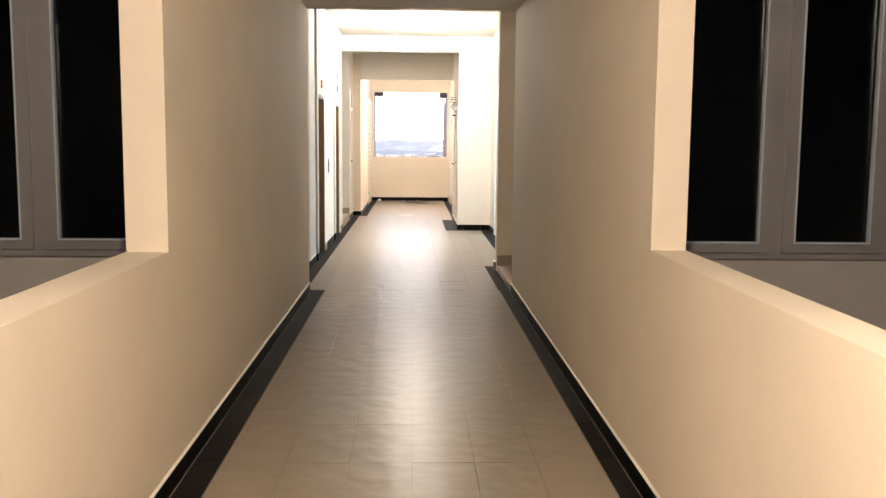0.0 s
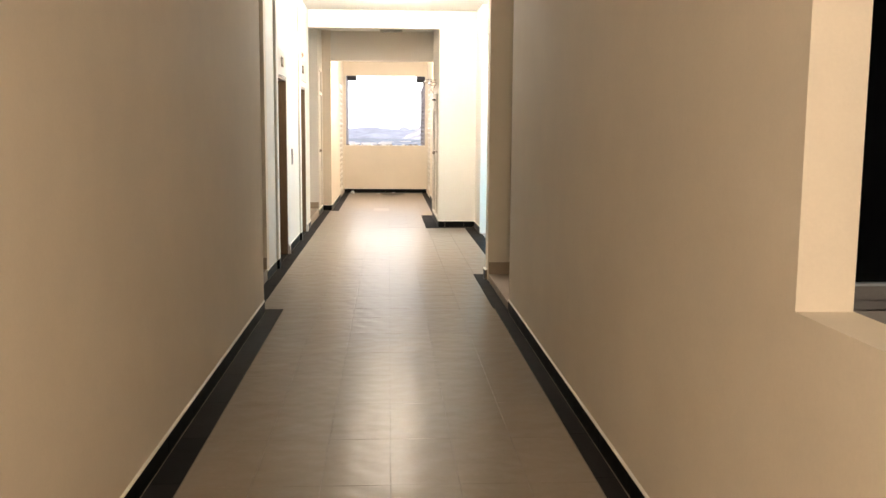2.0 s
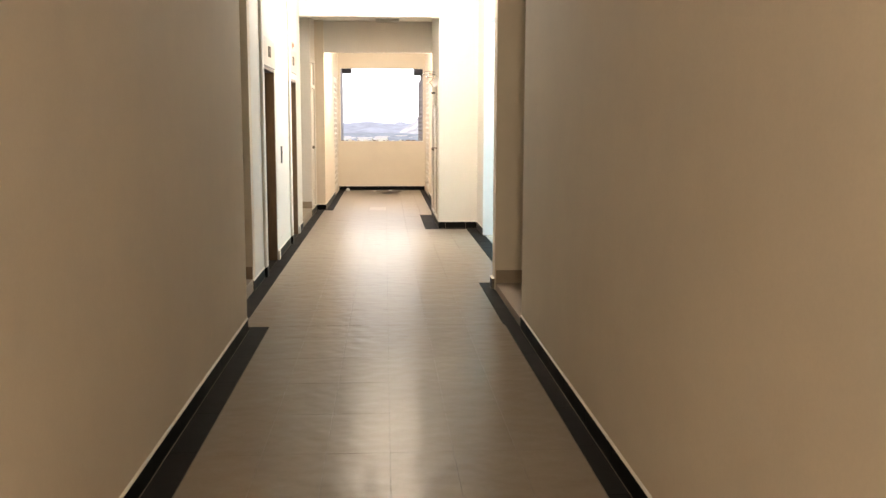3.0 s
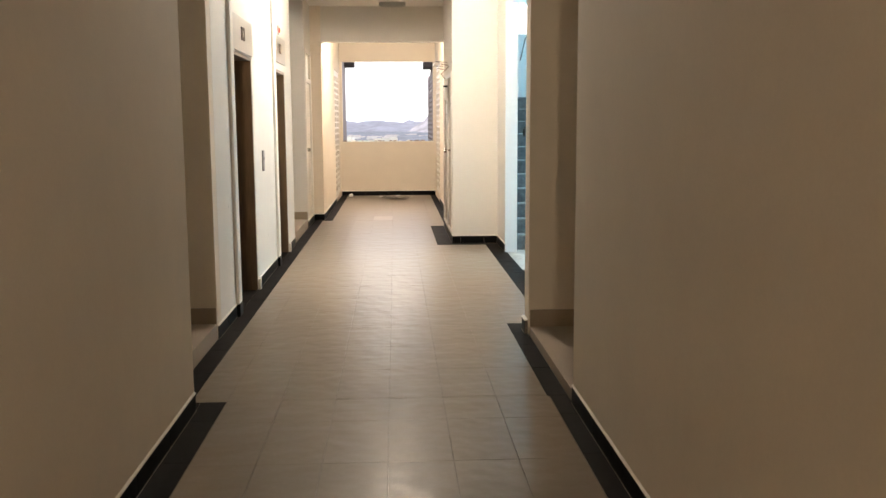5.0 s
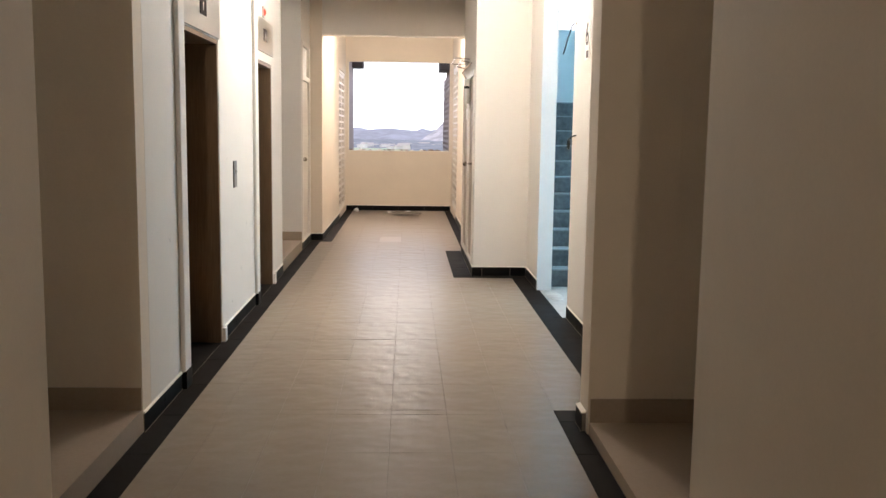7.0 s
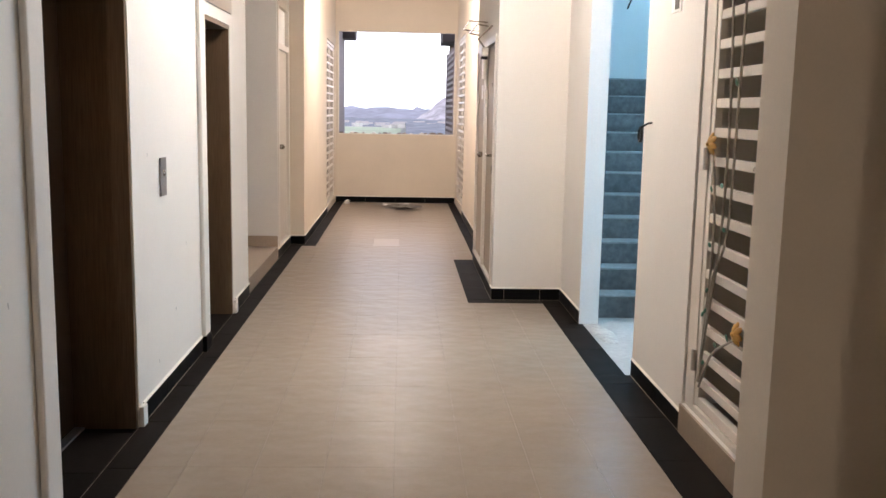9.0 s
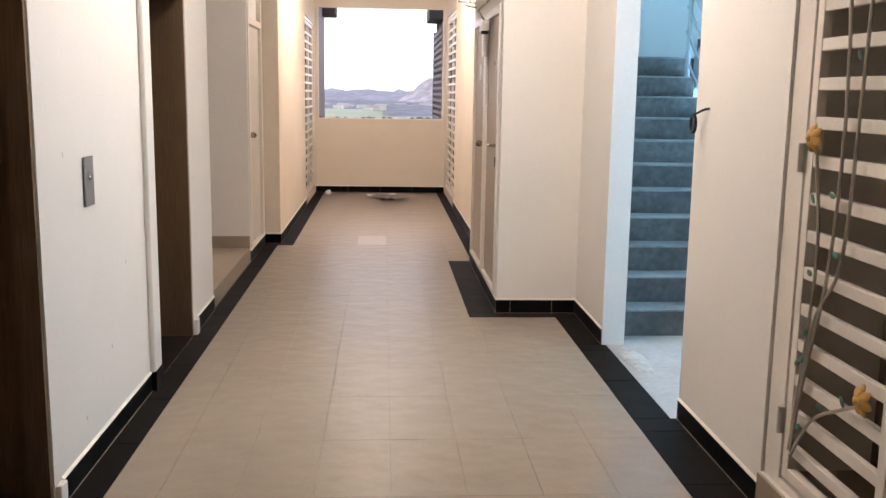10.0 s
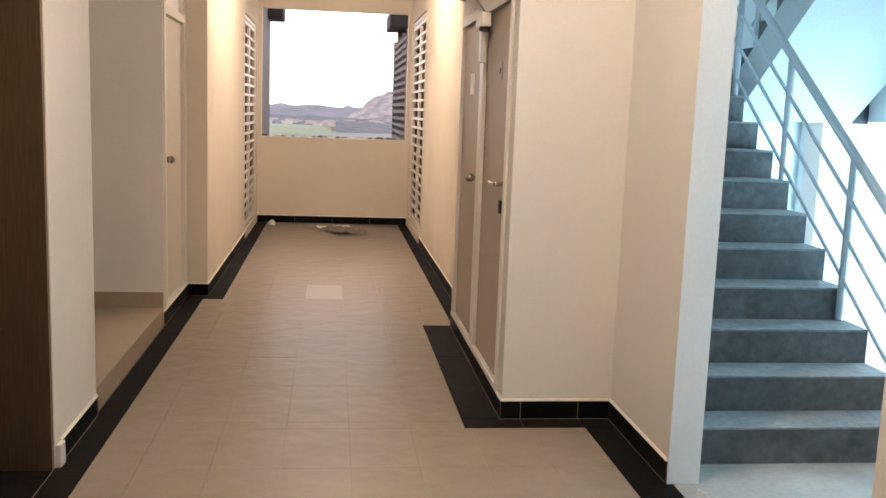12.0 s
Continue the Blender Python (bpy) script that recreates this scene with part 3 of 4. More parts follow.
# Door panels and linings added so that the gaps between slats go dark.
for name, x, lining, y0, y1, z0, z1 in (("door_5", -1.11, (-1.07, -1.0), 20.502, 22.118, 0.102, 2.548), ("door_6", 1.22, (1.14, 1.22), 20.332, 22.078, 0.132, 2.658)):
    dd = tagged(new(name), "dark brown door panels added behind the gate to darken its gaps", "door", kind="structure")
    mid = (y0 + y1) / 2
    part("door_leaf", boxes((x, x + 0.04, y0 + 0.03, mid - 0.002, z0, z1 - 0.03), bevel=0.004), M_BROWN, dd)
    part("door_leaf", boxes((x, x + 0.04, mid + 0.002, y1 - 0.03, z0, z1 - 0.03), bevel=0.004), M_BROWN, dd)
    part("door_lining", boxes((*lining, y0, y0 + 0.03, z0, z1), (*lining, y1 - 0.03, y1, z0, z1), (*lining, y0 + 0.03, y1 - 0.03, z1 - 0.03, z1)), M_BROWN, dd)


# ---- riser cupboard doors ----
def riser_door(name, y0, y1, handle_y, lever):
    d = tagged(new(name), "closed taupe riser cupboard door in a pale frame", "door", kind="structure")
    part("door_frame", boxes((XB - 0.012, XB + 0.07, y0 + 0.002, y0 + 0.055, 0.102, 2.168), (XB - 0.012, XB + 0.07, y1 - 0.055, y1 - 0.002, 0.102, 2.168), (XB - 0.012, XB + 0.07, y0 + 0.055, y1 - 0.055, 2.11, 2.168), (XB - 0.012, XB + 0.07, y0 + 0.055, y1 - 0.055, 0.102, 0.13), bevel=0.003), M_FRAME, d)
    lf = part("door_leaf", boxes((XB + 0.012, XB + 0.05, y0 + 0.058, y1 - 0.058, 0.133, 2.107), bevel=0.003), M_DOOR, d)
    if lever:
        part("lever_handle", boxes((XB - 0.045, XB - 0.03, handle_y, handle_y + 0.13, 1.165, 1.185), (XB - 0.03, XB + 0.012, handle_y, handle_y + 0.018, 1.163, 1.187), bevel=0.004), M_CHROME, lf)
        part("lock", boxes((XB - 0.004, XB + 0.012, handle_y - 0.015, handle_y + 0.03, 1.02, 1.09), bevel=0.005), M_HOOK, lf)
        part("notice", boxes((XB + 0.008, XB + 0.012, y0 + 0.33, y0 + 0.43, 1.72, 1.82)), M_DOOR, lf)
        part("notice_mark", boxes((XB + 0.006, XB + 0.008, y0 + 0.365, y0 + 0.395, 1.755, 1.785)), M_INK, lf)
    else:
        part("knob", dome(bmesh.new(), (XB - 0.02, handle_y, 1.14), 0.03, 0.028, 0.028), M_CHROME, lf, smooth=True)
        part("notice", boxes((XB + 0.006, XB + 0.012, y0 + 0.40, y0 + 0.54, 1.66, 1.79)), M_WHITE, lf, "small white paper notice")
    return d


dn = riser_door("door_3", 14.42, 15.33, 14.60, True)
df = riser_door("door_4", 15.33, 16.27, 15.55, False)
closer = thing("door_closer", "white overhead door closer with a thin steel arm", "door closer", (XB, 15.12, 2.07))
part("body", boxes((-0.07, -0.014, -0.09, 0.12, -0.05, 0.03), bevel=0.008), M_FRAME, closer)
part("cap", rod(bmesh.new(), (-0.045, -0.06, -0.075), (-0.045, -0.06, -0.05), 0.03, 16), M_HOOK, closer)
part("tail", boxes((-0.05, -0.016, 0.02, 0.10, -0.24, -0.05), bevel=0.006), M_FRAME, closer)
part("arm", tube(bmesh.new(), [(-0.05, -0.06, 0.03), (-0.10, -0.06, 0.10), (-0.03, -0.55, 0.17)], 0.008), M_CHROME, closer)
rack = thing("wall_bracket", "thin steel bracket bars above the cupboard doors", "bracket", (XB, 15.7, 2.29))
part("bar", tube(bmesh.new(), [(0.0, -0.5, 0.0), (-0.10, -0.5, 0.02), (-0.10, 0.5, 0.02), (0.0, 0.5, 0.0)], 0.008), M_CHROME, rack)
part("bar", tube(bmesh.new(), [(0.0, -0.35, 0.05), (-0.16, -0.35, 0.06), (-0.16, 0.6, 0.06), (0.0, 0.6, 0.05)], 0.006), M_CHROME, rack)

# ---- stairwell ----
RISE, TREAD, Y1 = 0.172, 0.24, 13.66
X0, X1 = 1.647, 2.80
flight = thing("stair_flight", "rough grey concrete stair flight", "stairs", (0, 0, 0), "stair flights")
for k in range(11):
    y = Y1 + k * TREAD
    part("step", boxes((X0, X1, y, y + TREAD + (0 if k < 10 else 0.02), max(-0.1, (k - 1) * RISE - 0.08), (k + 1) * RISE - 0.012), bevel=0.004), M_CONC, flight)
    bm = bmesh.new()
    box(bm, X0, X1, y - 0.004, y + TREAD - 0.006, (k + 1) * RISE - 0.0125, (k + 1) * RISE, bevel=0.004)
    for v in bm.verts:
        v.co += Vector((0, 0.004, 0.002)) * noise.noise(v.co * 6 + Vector((0, k * 3.1, 0)))
    part("tread", bm, M_TREAD, flight.children[-1], "cement tread, paler for the light from above")
YL, ZL = Y1 + 11 * TREAD - 0.2, 11 * RISE
structure("landing", boxes((X0, 4.0, YL + 0.22, 17.3, ZL - 0.33, ZL)), M_CONC, "concrete half landing", "landing")
upper = thing("stair_flight", "rough concrete return flight seen from below", "stairs", (0, 0, 0), "stair flights")
for k in range(9):
    y = YL + 0.2 - k * TREAD
    part("step", boxes((2.97, 3.85, y - TREAD, y, ZL + k * RISE, ZL + (k + 1) * RISE)), M_CONC, upper)
bm = bmesh.new()
prof = [(YL + 0.21, ZL - 0.33), (YL + 0.21, ZL), (YL + 0.2 - 9 * TREAD, ZL + 9 * RISE), (YL + 0.2 - 9 * TREAD, ZL + 9 * RISE - 0.33)]
va = [bm.verts.new((2.95, y, z)) for y, z in prof]
vb = [bm.verts.new((3.86, y, z)) for y, z in prof]
bm.faces.new(va), bm.faces.new(vb[::-1])
for i in range(4):
    bm.faces.new((va[i], vb[i], vb[(i + 1) % 4], va[(i + 1) % 4]))
bmesh.ops.recalc_face_normals(bm, faces=bm.faces)
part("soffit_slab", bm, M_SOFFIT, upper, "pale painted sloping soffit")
structure("floor_stair", boxes((1.537, 4.0, 12.102, 13.66, -0.2, -0.003), (1.725, 4.0, 11.3, 12.102, -0.2, -0.003)), M_CONC_FLOOR, "stained bare concrete stair floor", "floor")
structure("floor_stair_lower", boxes((2.80, 4.0, 13.66, 17.3, -2.1, -2.0)), M_CONC_FLOOR, "bare concrete lower landing", "floor")
# Openings above the landing and beside the entry are added for these lamps.
structure("wall_stair_back", boxes((1.5, 4.15, 17.3, 17.45, -2.1, 2.9), (1.5, 4.15, 17.3, 17.45, 4.3, 5), (1.5, 2.0, 17.3, 17.45, 2.9, 4.3), (3.8, 4.15, 17.3, 17.45, 2.9, 4.3)), M_STAIRWALL, "pale painted stairwell wall", "wall")
structure("wall_stair_side", boxes((1.647, 1.69, 13.445, 17.3, H, 5), (1.60, 1.646, 16.33, 17.3, -0.1, 5)), M_STAIRWALL, "pale painted stairwell wall", "wall")
structure("wall_stair_near", boxes((1.72, 4.15, 11.28, 11.3, -2.1, 5)), M_STAIRWALL, "pale painted stairwell wall", "wall")
structure("wall_stair_outer", boxes((4.0, 4.15, 11.3, 17.3, -2.1, -0.4), (4.0, 4.15, 13.25, 17.3, 1.58, 5), (4.0, 4.15, 11.3, 13.25, 2.4, 5), (4.0, 4.15, 11.3, 11.55, 1.0, 2.4), (4.0, 4.15, 11.3, 13.25, -0.4, 1.0), (4.0, 4.15, 13.25, 13.8, -0.4, 1.58), (4.0, 4.15, 17.22, 17.3, -0.4, 1.58)), M_STAIRWALL, "pale painted outer stairwell wall with an open window and an added opening", "wall")
structure("wall_stair_under", boxes((2.76, 2.80, 13.68, 16.2, -2.0, -0.11)), M_STAIRWALL, "wall below the stair flight", "wall")
structure("ceiling_stair", boxes((1.5, 4.15, 11.15, 17.45, 5, 5.1)), M_CEIL, "stairwell ceiling", "ceiling")
structure("jamb_stair", boxes((1.506, 1.648, 13.434, 13.439, 0.0, 2.9)), M_STAIRWALL, "white painted jamb of the stair opening", "jamb")

bm = bmesh.new()
rim = []
for k in range(28):
    a_ = k * math.tau / 28
    q = 1 + 0.28 * noise.noise(Vector((math.cos(a_) * 2, math.sin(a_) * 2, 4.0)))
    rim.append((1.625 + 0.075 * q * math.cos(a_), 13.1 + 0.28 * q * math.sin(a_)))
mid_ = bm.verts.new((1.625, 13.1, 0.011))
low_ = [bm.verts.new((x, y, 0.0005)) for x, y in rim]
top_ = [bm.verts.new((1.625 + (x - 1.625) * 0.8, 13.1 + (y - 13.1) * 0.88, 0.008 + 0.004 * rc.random())) for x, y in rim]
for k in range(28):
    n_ = (k + 1) % 28
    bm.faces.new((low_[k], low_[n_], top_[n_], top_[k]))
    bm.faces.new((top_[k], top_[n_], mid_))
tagged(part("cement_spill", bm, mat("pale_cement", (0.43, 0.415, 0.39), 0.9, 50, 0.2, 9, 0.25, 0.5), smooth=True), "rough pale cement skim spilt on the stair floor edge", "cement", kind="structure")


def railing(x, y0, z0, slope_y, slope_z, n, gap, group):
    r = thing("stair_railing", "grey painted steel stair railing with three sloping bars", "railing", (x, y0, z0), group)
    for k in range(n):
        part("post", rod(bmesh.new(), (0, k * gap * slope_y, k * gap * slope_z), (0, k * gap * slope_y, k * gap * slope_z + 0.86), 0.021, 12), M_RAIL, r)
    end = (n - 1) * gap + 0.35
    a0 = -0.35
    part("handrail", rod(bmesh.new(), (0, a0 * slope_y, a0 * slope_z + 0.87), (0, end * slope_y, end * slope_z + 0.87), 0.026, 12), M_RAIL, r)
    for h in (0.22, 0.43, 0.64):
        part("bar", rod(bmesh.new(), (0, a0 * slope_y, a0 * slope_z + h), (0, end * slope_y, end * slope_z + h), 0.011, 8), M_RAIL, r)
    return r


railing(2.76, Y1 - 0.07, -0.03, TREAD, RISE, 4, 3.2, "stair railings")
railing(3.0, YL + 0.05, ZL + RISE, -TREAD, RISE, 3, 3, "stair railings")

# ---- things on the lobby walls ----
hook = thing("wall_hook", "black iron ring on a wall hook", "hook", (XR, 12.0, 1.45))
part("arm", tube(bmesh.new(), [(0.003, -0.075, 0.05), (-0.02, -0.06, 0.045), (-0.045, 0.0, 0.02)], 0.006), M_HOOK, hook)
bm = bmesh.new()
ring = [(-0.045, -0.0 + 0.034 * math.sin(a * math.tau / 14), -0.02 + 0.038 * math.cos(a * math.tau / 14)) for a in range(15)]
part("ring", tube(bm, ring, 0.008), M_HOOK, hook)
cable = thing("loose_cable", "loose black cable end sticking out of the wall edge", "cable", (XR, 12.06, 2.36))
part("cord", tube(bmesh.new(), [(0.004, -0.02, 0.02), (-0.012, 0.03, 0.026), (-0.016, 0.12, 0.012), (-0.012, 0.25, -0.04), (-0.006, 0.38, -0.085), (-0.004, 0.47, -0.125), (-0.004, 0.56, -0.17)], 0.006), M_HOOK, cable)
sign = thing("number_plate", "white plate with a black number", "sign", (XR, 11.56, 2.21))
part("plate", boxes((-0.006, -0.001, -0.085, 0.085, -0.15, 0.13), bevel=0.001), M_WHITE, sign)
cu = bpy.data.curves.new("number", "FONT")
cu.body, cu.size, cu.extrude, cu.align_x, cu.align_y = "6", 0.24, 0.001, "CENTER", "CENTER"
tmp = new("number_curve", cu)
bpy.context.view_layer.update()
me = bpy.data.meshes.new_from_object(tmp.evaluated_get(bpy.context.evaluated_depsgraph_get()))
bpy.data.objects.remove(tmp)
me.materials.clear()
me.materials.append(M_INK)
num = new("number", me)
num.parent = sign
num.matrix_basis = Matrix.Translation((-0.008, 0, 0.03)) @ Matrix.Rotation(radians(-90), 4, "Z") @ Matrix.Rotation(radians(90), 4, "X")
part("mark", boxes((-0.0085, -0.006, -0.05, 0.02, -0.135, -0.085)), M_INK, sign)

# ---- litter at the far end ----
news = thing("newspaper", "crumpled newspaper sheets lying on the floor", "newspaper", (0.17, 21.4, 0))
for k, (x, y, rz, w, h, m_) in enumerate(((-0.08, 0.36, 8, 0.42, 0.22, M_WHITE), (-0.02, 0.08, -30, 0.36, 0.30, M_PAPER), (0.14, 0.12, 24, 0.30, 0.34, M_PAPER), (0.02, -0.18, 40, 0.30, 0.26, M_PAPER), (0.18, -0.28, -12, 0.30, 0.22, M_PAPER))):
    bm = bmesh.new()
    bmesh.ops.create_grid(bm, x_segments=12, y_segments=10, size=0.5, matrix=Matrix.Diagonal((w, h, 1, 1)))
    for v in bm.verts:
        v.co.z = 0.006 + 0.008 * k + 0.035 * abs(noise.noise(Vector((v.co.x * 7 + k * 7, v.co.y * 7, 0)))) + 0.02 * abs(v.co.x / w)
    bmesh.ops.transform(bm, matrix=pose(x, y, 0, rz=rz), verts=bm.verts)
    bmesh.ops.solidify(bm, geom=bm.faces[:], thickness=0.003)
    part("sheet", bm, m_, news)
lit = thing("paper_scrap", "small crumpled white paper scrap on the floor", "litter", (-0.70, 21.9, 0))
bm = bmesh.new()
bmesh.ops.create_icosphere(bm, subdivisions=2, radius=0.045, matrix=Matrix.Translation((0, 0, 0.03)))
for v in bm.verts:
    v.co += 0.014 * noise.noise_vector(v.co * 40)
    v.co.z = max(v.co.z, 0.001)
part("scrap", bm, M_WHITE, lit)

# ---- outside the end opening ----
structure("fin_left", boxes((-1.15, -0.88, 22.39, 24.0, -3, 2.95)), M_FIN, "plain outer side wall", "wall")
scr = thing("louvre_screen", "pale outer wall grille with rows of dark slots", "grille", (1.02, 22.40, 0))
for y in (0.04, 2.65):
    part("side_frame", boxes((0, 0.06, y - 0.04, y + 0.04, 0.9, 2.62)), M_LOUVRE, scr)
for y in (0.86, 1.72):
    part("upright", boxes((0.002, 0.05, y - 0.035, y + 0.035, 0.9, 2.62)), M_LOUVRE, scr)
sl = mesh_of("slat", boxes((0, 0.04, 0.08, 2.6, -0.022, 0.022)), M_LOUVRE)
for k in range(17):
    o = new("slat", sl)
    o.parent = scr
    o.location = (0.005, 0, 0.92 + 0.1 * k)
# Unseen brown wall gives the grille slots their darkness.
structure("fin_right", boxes((1.4, 1.55, 22.39, 25.2, -3, 2.9), (1.08, 1.4, 25.06, 25.2, -3, 2.9)), M_BROWN, "dark wall added behind the grille to darken its slots", "wall")
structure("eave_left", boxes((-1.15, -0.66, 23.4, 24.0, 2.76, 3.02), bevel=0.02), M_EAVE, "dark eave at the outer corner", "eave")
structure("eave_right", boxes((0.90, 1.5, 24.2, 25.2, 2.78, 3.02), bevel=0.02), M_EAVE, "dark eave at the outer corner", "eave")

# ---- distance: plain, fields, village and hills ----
# Aerial haze is mixed into these pale base colours, the roofs included.
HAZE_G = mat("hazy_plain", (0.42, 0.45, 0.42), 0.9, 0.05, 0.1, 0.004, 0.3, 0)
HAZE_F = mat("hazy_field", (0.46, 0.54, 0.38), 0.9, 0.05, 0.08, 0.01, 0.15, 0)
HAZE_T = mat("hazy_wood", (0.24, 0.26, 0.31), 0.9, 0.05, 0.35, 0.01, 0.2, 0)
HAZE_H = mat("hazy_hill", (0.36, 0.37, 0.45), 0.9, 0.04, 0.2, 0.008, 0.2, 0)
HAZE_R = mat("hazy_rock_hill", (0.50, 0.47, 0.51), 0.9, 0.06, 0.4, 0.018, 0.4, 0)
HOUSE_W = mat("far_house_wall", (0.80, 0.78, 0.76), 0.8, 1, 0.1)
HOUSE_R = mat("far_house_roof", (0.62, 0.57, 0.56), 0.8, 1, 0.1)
M_HAZE = glow("overcast_sky", (0.97, 0.97, 1.0), 2.2)
structure("backdrop_stair_daylight", boxes((5.2, 5.25, 11, 20.5, -4, 3.2)), glow("stair_daylight_haze", (0.74, 0.93, 1.0), 1.6), "bright overcast daylight outside the stair window", "sky")
bm = bmesh.new()
bmesh.ops.create_cone(bm, segments=64, radius1=4600, radius2=4600, depth=4000, matrix=Matrix.Translation((0, 0, 1400)))
for f in [f for f in bm.faces if all(v.co.y < 1500 and v.co.x < 3000 for v in f.verts)]:
    bm.faces.remove(f)
structure("backdrop_sky", bm, M_HAZE, "bright white overcast sky", "sky")
ZG = -32.0
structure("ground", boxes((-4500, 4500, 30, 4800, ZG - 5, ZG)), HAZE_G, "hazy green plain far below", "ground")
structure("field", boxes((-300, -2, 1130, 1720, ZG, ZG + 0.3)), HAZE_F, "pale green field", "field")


def ridge(name, y, x0, x1, top, seed, material, label, peak=None):
    bm = bmesh.new()
    n = 240
    rows = []
    for j, f in enumerate((0, 0.45, 0.8, 1.0, 0.8, 0)):
        row = []
        for i in range(n + 1):
            x = x0 + (x1 - x0) * i / n
            h = top * (0.55 + 0.5 * noise.noise(Vector((x * 0.0022, seed, 0))) + 0.2 * noise.noise(Vector((x * 0.009, seed, j))) + 0.14 * noise.noise(Vector((x * 0.035, seed, j))) + 0.08 * noise.noise(Vector((x * 0.11, seed, j))))
            if peak:
                h = top * math.exp(-((x - peak[0]) / peak[1]) ** 2) * (1 + 0.22 * noise.noise(Vector((x * 0.02, seed, j * 0.6))) + 0.12 * noise.noise(Vector((x * 0.07, seed, j))))
            row.append(bm.verts.new((x, y + (j - 2.5) * 90 + 30 * noise.noise(Vector((x * 0.01, j, seed))), ZG - 2 + max(h, 1) * f)))
        rows.append(row)
    for a, b in zip(rows, rows[1:]):
        for i in range(n):
            bm.faces.new((a[i], a[i + 1], b[i + 1], b[i]))
    return tagged(part(name, bm, material, smooth=True), label, "hill", kind="structure")


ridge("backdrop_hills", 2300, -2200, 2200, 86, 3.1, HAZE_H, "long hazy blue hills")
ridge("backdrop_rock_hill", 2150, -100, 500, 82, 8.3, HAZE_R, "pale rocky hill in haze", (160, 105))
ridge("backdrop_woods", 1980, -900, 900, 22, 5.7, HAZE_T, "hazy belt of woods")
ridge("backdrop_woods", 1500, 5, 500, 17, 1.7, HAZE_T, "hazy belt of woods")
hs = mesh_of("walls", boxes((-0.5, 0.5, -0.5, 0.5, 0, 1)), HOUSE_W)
bm = bmesh.new()
vs = [bm.verts.new(c) for c in ((-0.55, -0.55, 1), (0.55, -0.55, 1), (0.55, 0.55, 1), (-0.55, 0.55, 1), (-0.55, 0, 1.5), (0.55, 0, 1.5))]
for f in ((0, 1, 5, 4), (2, 3, 4, 5), (0, 4, 3), (1, 2, 5), (3, 2, 1, 0)):
    bm.faces.new([vs[i] for i in f])
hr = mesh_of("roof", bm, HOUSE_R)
rnd = random.Random(4)
for k in range(60):
    h = thing("house", "small pale house far off in haze", "house", group="far village")
    x, y = rnd.uniform(-230, 230), rnd.uniform(1640, 1920)
    h.matrix_basis = pose(x, y, ZG + 0.2, rz=rnd.uniform(-30, 30)) @ Matrix.Diagonal((rnd.uniform(9, 22), rnd.uniform(8, 12), rnd.uniform(4, 8), 1))
    for nm, dat in (("walls", hs), ("roof", hr)):
        o = new(nm, dat)
        o.parent = h

# ---- floor, borders and skirtings, piece by piece ----
floor = structure("floor", boxes((-1.7, 1.6, -6.2, 22.24, -0.2, -0.0045)), M_GROUT, "beige porcelain tile floor with dark borders", "floor")
cache = {}


def tile(name, x0, x1, y0, y1, z, material, parent, z0=-0.006, gap=0.0008):
    w, d = round(x1 - x0 - 2 * gap, 4), round(y1 - y0 - 2 * gap, 4)
    if w < 0.01 or d < 0.01:
        return
    key = (name, w, d, z, z0, material.name)
    if key not in cache:
        bm = bmesh.new()
        c = 0.0008
        lo = [bm.verts.new((sx * w / 2, sy * d / 2, z0)) for sx, sy in ((-1, -1), (1, -1), (1, 1), (-1, 1))]
        mi = [bm.verts.new((sx * w / 2, sy * d / 2, z - c)) for sx, sy in ((-1, -1), (1, -1), (1, 1), (-1, 1))]
        hi = [bm.verts.new((sx * (w / 2 - c), sy * (d / 2 - c), z)) for sx, sy in ((-1, -1), (1, -1), (1, 1), (-1, 1))]
        for a, b in ((lo, mi), (mi, hi)):
            for i in range(4):
                bm.faces.new((a[i], a[(i + 1) % 4], b[(i + 1) % 4], b[i]))
        bm.faces.new(hi)
        cache[key] = mesh_of(name, bm, material)
    o = new(name, cache[key])
    o.parent = parent
    o.location = ((x0 + x1) / 2, (y0 + y1) / 2, 0)
    o.rotation_euler = (rt.uniform(-0.0014, 0.0014), rt.uniform(-0.0014, 0.0014), 0)


rt = random.Random(11)


def lay(x0, x1, y0, y1, ox, name="tile", material=None, tw=0.3, tl=0.6, stagger=False, oy=0.57):
    k = math.floor((x0 - ox) / tw)
    while ox + k * tw < x1 - 1e-6:
        a, b = max(x0, ox + k * tw), min(x1, ox + (k + 1) * tw)
        off_ = oy + (tl / 2 if stagger and k % 2 else 0)
        j = math.floor((y0 - off_) / tl)
        while off_ + j * tl < y1 - 1e-6:
            c, d = max(y0, off_ + j * tl), min(y1, off_ + (j + 1) * tl)
            pale = not material and abs((a + b) / 2 - 0.013) < 0.1 and abs((c + d) / 2 - 17.55) < 0.2
            tile(name, a, b, c, d, 0.0, material or (M_TILE_PALE if pale else M_TILE), floor, gap=0.0018 if material else 0.0008)
            j += 1
        k += 1


part("tiled_floor_behind", boxes((-0.743, 1.07, -6, 0.75, -0.006, 0)), M_TILE, floor)
for reg in ((-0.743, 1.07, 0.75, 7.63), (-0.94, 1.055, 7.63, 9.53), (-0.94, 1.345, 9.53, 14.15), (-0.94, 0.735, 14.15, 16.345), (-0.94, 0.955, 16.345, 17.19), (-0.785, 0.955, 17.19, 22.235)):
    lay(*reg, 0.163, oy=0.05 if reg[3] < 8 else 0.45)
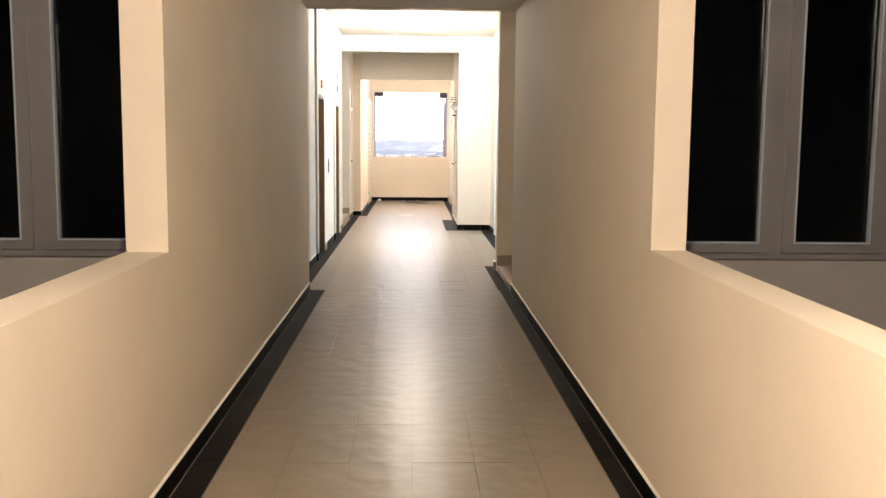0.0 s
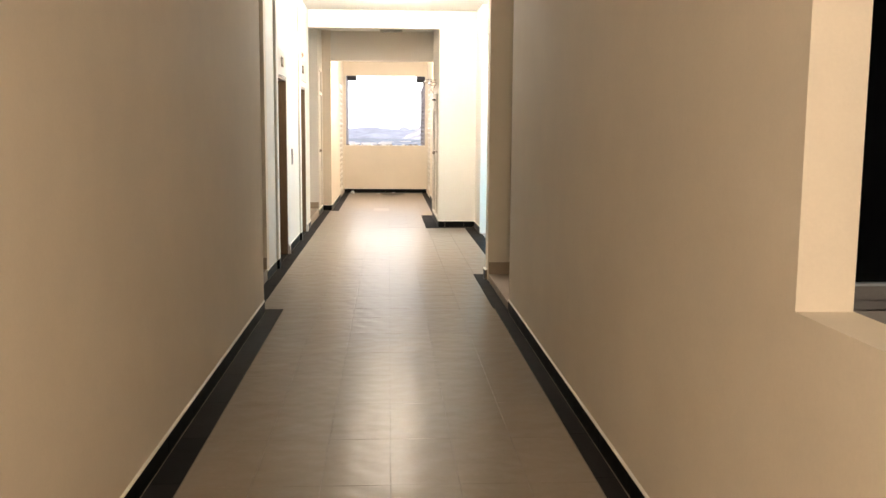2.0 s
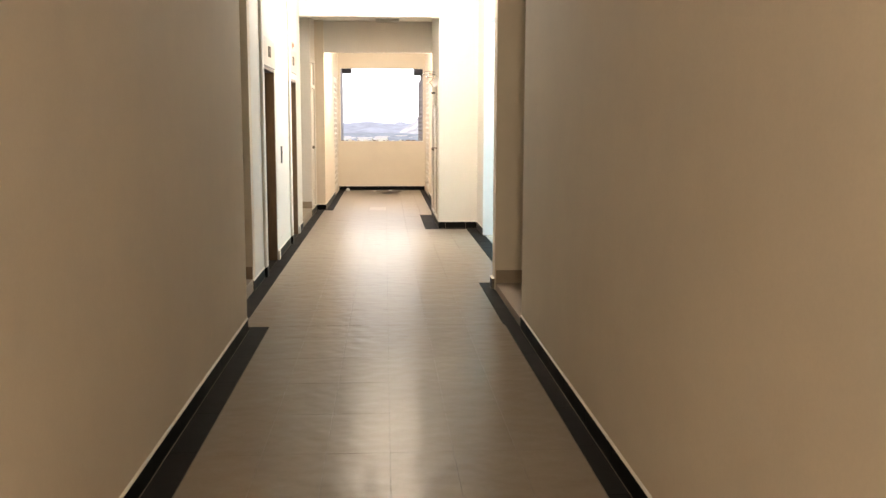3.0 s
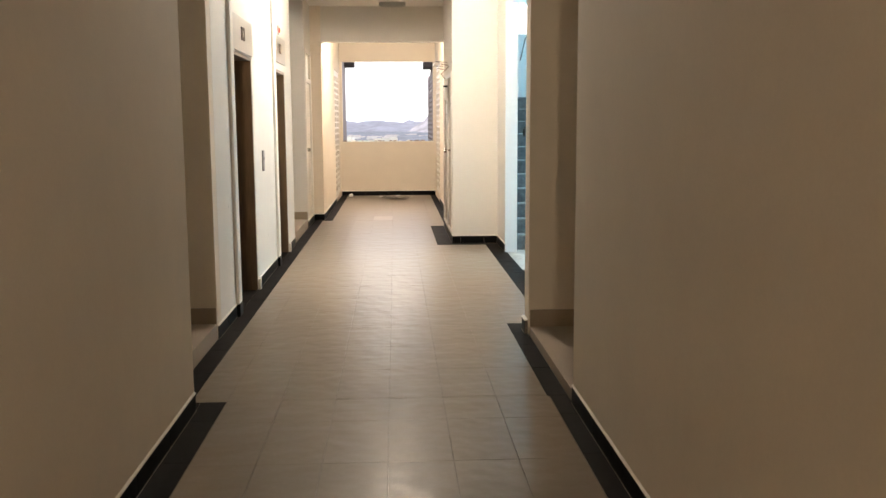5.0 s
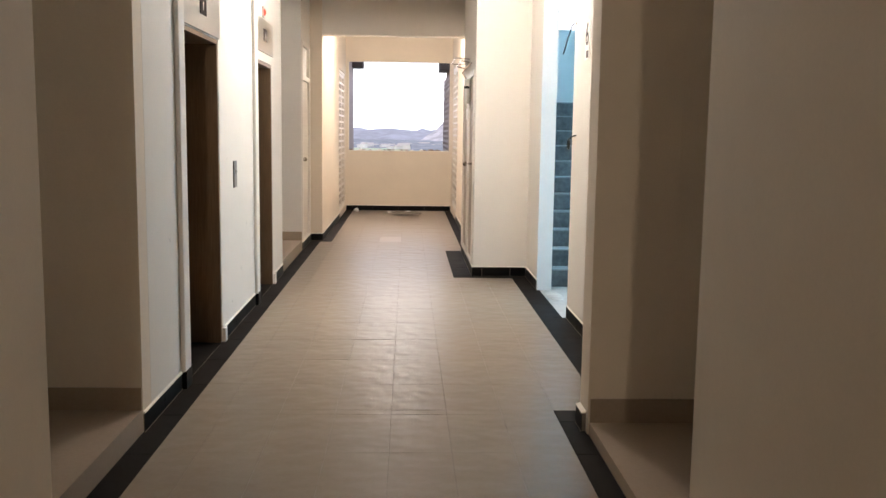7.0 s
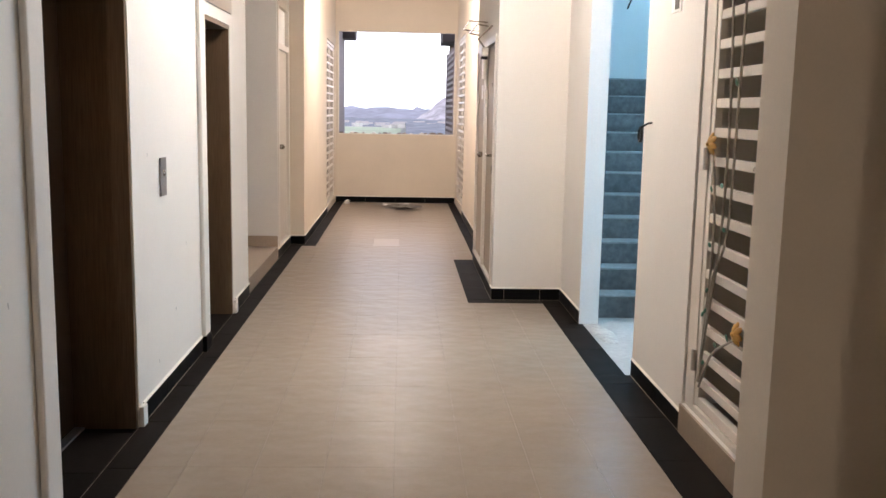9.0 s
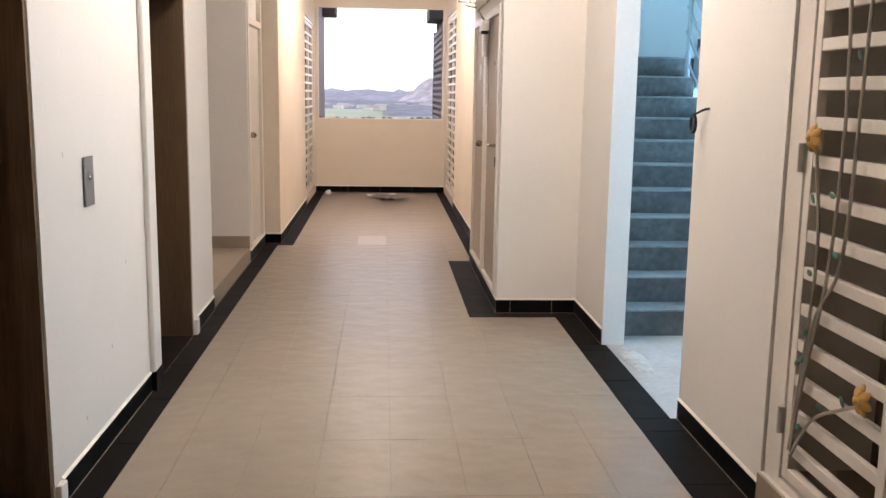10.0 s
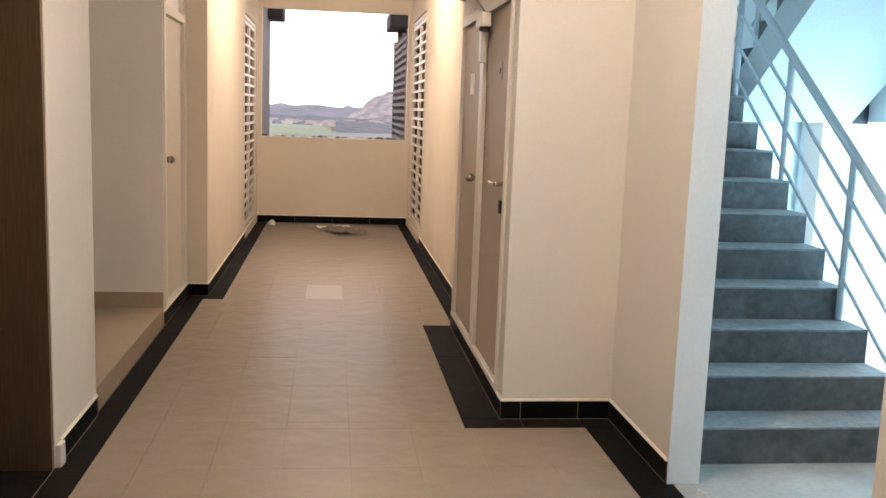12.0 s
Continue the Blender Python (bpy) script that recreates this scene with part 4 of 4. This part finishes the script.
for x0, x1, y0, y1 in ((-0.885, -0.743, -0.5, 7.63), (-1.075, -0.94, 7.632, 17.19), (-1.082, -0.785, 17.19, 17.33), (-0.922, -0.785, 17.33, 22.235), (1.055, 1.173, 7.63, 9.33), (1.07, 1.173, -0.5, 7.63), (1.055, 1.57, 9.33, 9.53), (1.345, 1.57, 9.53, 12.10), (1.345, 1.535, 12.10, 13.44), (1.345, 1.51, 13.44, 14.15), (0.735, 1.51, 14.15, 14.29), (0.735, 0.94, 14.29, 16.345), (0.955, 1.075, 16.345, 22.235)):
    long_y = (y1 - y0) > (x1 - x0)
    lay(x0, x1, y0, y1, x0, "border_tile", M_BLACK, 9 if long_y else 0.302, 0.6 if long_y else 9, False, y0)
lay(-1.075, -0.885, 7.483, 7.63, -1.075, "border_tile", M_BLACK, 9, 9, False, 7.483)
for a, b in (L1, L2):
    lay(-1.5, XL - 0.005, a, b, -1.5, "border_tile", M_BLACK, 9, 0.5, False, a)


def skirt(name, axis, at, side, a, b, z=0.0, h=0.095, t=0.007, cuts=None):
    """Black tile skirting along a wall face at x or y = at, facing side; with the wall's paint bead on top."""
    sk = tagged(new("baseboard_" + name), "black tile skirting with a white paint line above", "baseboard", kind="structure")
    n = max(1, math.ceil((b - a) / 0.6 - 0.2)) if b - a > 0.6 else max(1, round((b - a) / 0.3))
    edges = cuts or [a + (b - a) * k / n for k in range(n + 1)]
    for c, d in zip(edges, edges[1:]):
        c, d = c + 0.0018, d - 0.0018
        lo, hi = sorted((at + side * 0.0005, at + side * t))
        bm = boxes((lo, hi, c, d, z, z + h) if axis == "x" else (c, d, lo, hi, z, z + h))
        part("skirting_tile", bm, M_SKIRT, sk)
    lo, hi = sorted((at + side * 0.0003, at + side * (t - 0.002)))
    part("grout", boxes((lo, hi, a + 0.001, b - 0.001, z + 0.001, z + h - 0.002) if axis == "x" else (a + 0.001, b - 0.001, lo, hi, z + 0.001, z + h - 0.002)), M_GROUT, sk)
    lo, hi = sorted((at + side * t, at + side * (t + 0.003)))
    part("grout_line", boxes((lo, hi, a, b, z - 0.001, z + 0.002) if axis == "x" else (a, b, lo, hi, z - 0.001, z + 0.002)), M_GROUT, sk)
    bm = bmesh.new()
    pr = [(0.0003, h), (t + 0.003, h), (t + 0.002, h + 0.005), (0.0003, h + 0.012)]
    ends = []
    for q in (a, b):
        ends.append([bm.verts.new((at + side * u, q, z + v) if axis == "x" else (q, at + side * u, z + v)) for u, v in pr])
    for i in range(4):
        bm.faces.new((ends[0][i], ends[0][(i + 1) % 4], ends[1][(i + 1) % 4], ends[1][i]))
    bm.faces.new(ends[0]), bm.faces.new(ends[1])
    bmesh.ops.recalc_face_normals(bm, faces=bm.faces)
    part("paint_bead", bm, M_BEAD, sk)


skirt("passage_left", "x", -0.885, 1, -0.5, 7.483)
skirt("passage_right", "x", 1.173, -1, -0.5, 7.483)
skirt("lift_1", "x", XL, 1, 9.152, L1[0] - 0.15)
skirt("lift_2", "x", XL, 1, L1[1] + 0.072, L2[0] - 0.15)
skirt("lift_3", "x", XL, 1, L2[1] + 0.072, 14.37)
skirt("pale_door", "x", XD, 1, 16.28, 17.32)
skirt("pier_left", "y", 17.33, -1, -1.082, -0.915)
skirt("far_left", "x", -0.922, 1, 17.33, 20.5)
skirt("pier_right", "x", 1.165, -1, 9.17, 9.33, t=0.022)
skirt("pier_right_face", "y", 9.33, 1, 1.143, 1.57)
skirt("lobby_right", "x", XR, -1, G1, 12.10)
skirt("stair_box", "x", 1.51, -1, 13.45, 14.29)
skirt("riser_box", "y", 14.29, -1, 0.933, 1.503, cuts=(0.933, 1.038, 1.338, 1.503))
skirt("riser_box_side", "x", XB, -1, 14.29, 16.33)
skirt("far_right", "x", XF, -1, 16.33, 20.33)
skirt("end", "y", 22.237, -1, -0.915, XF - 0.007)
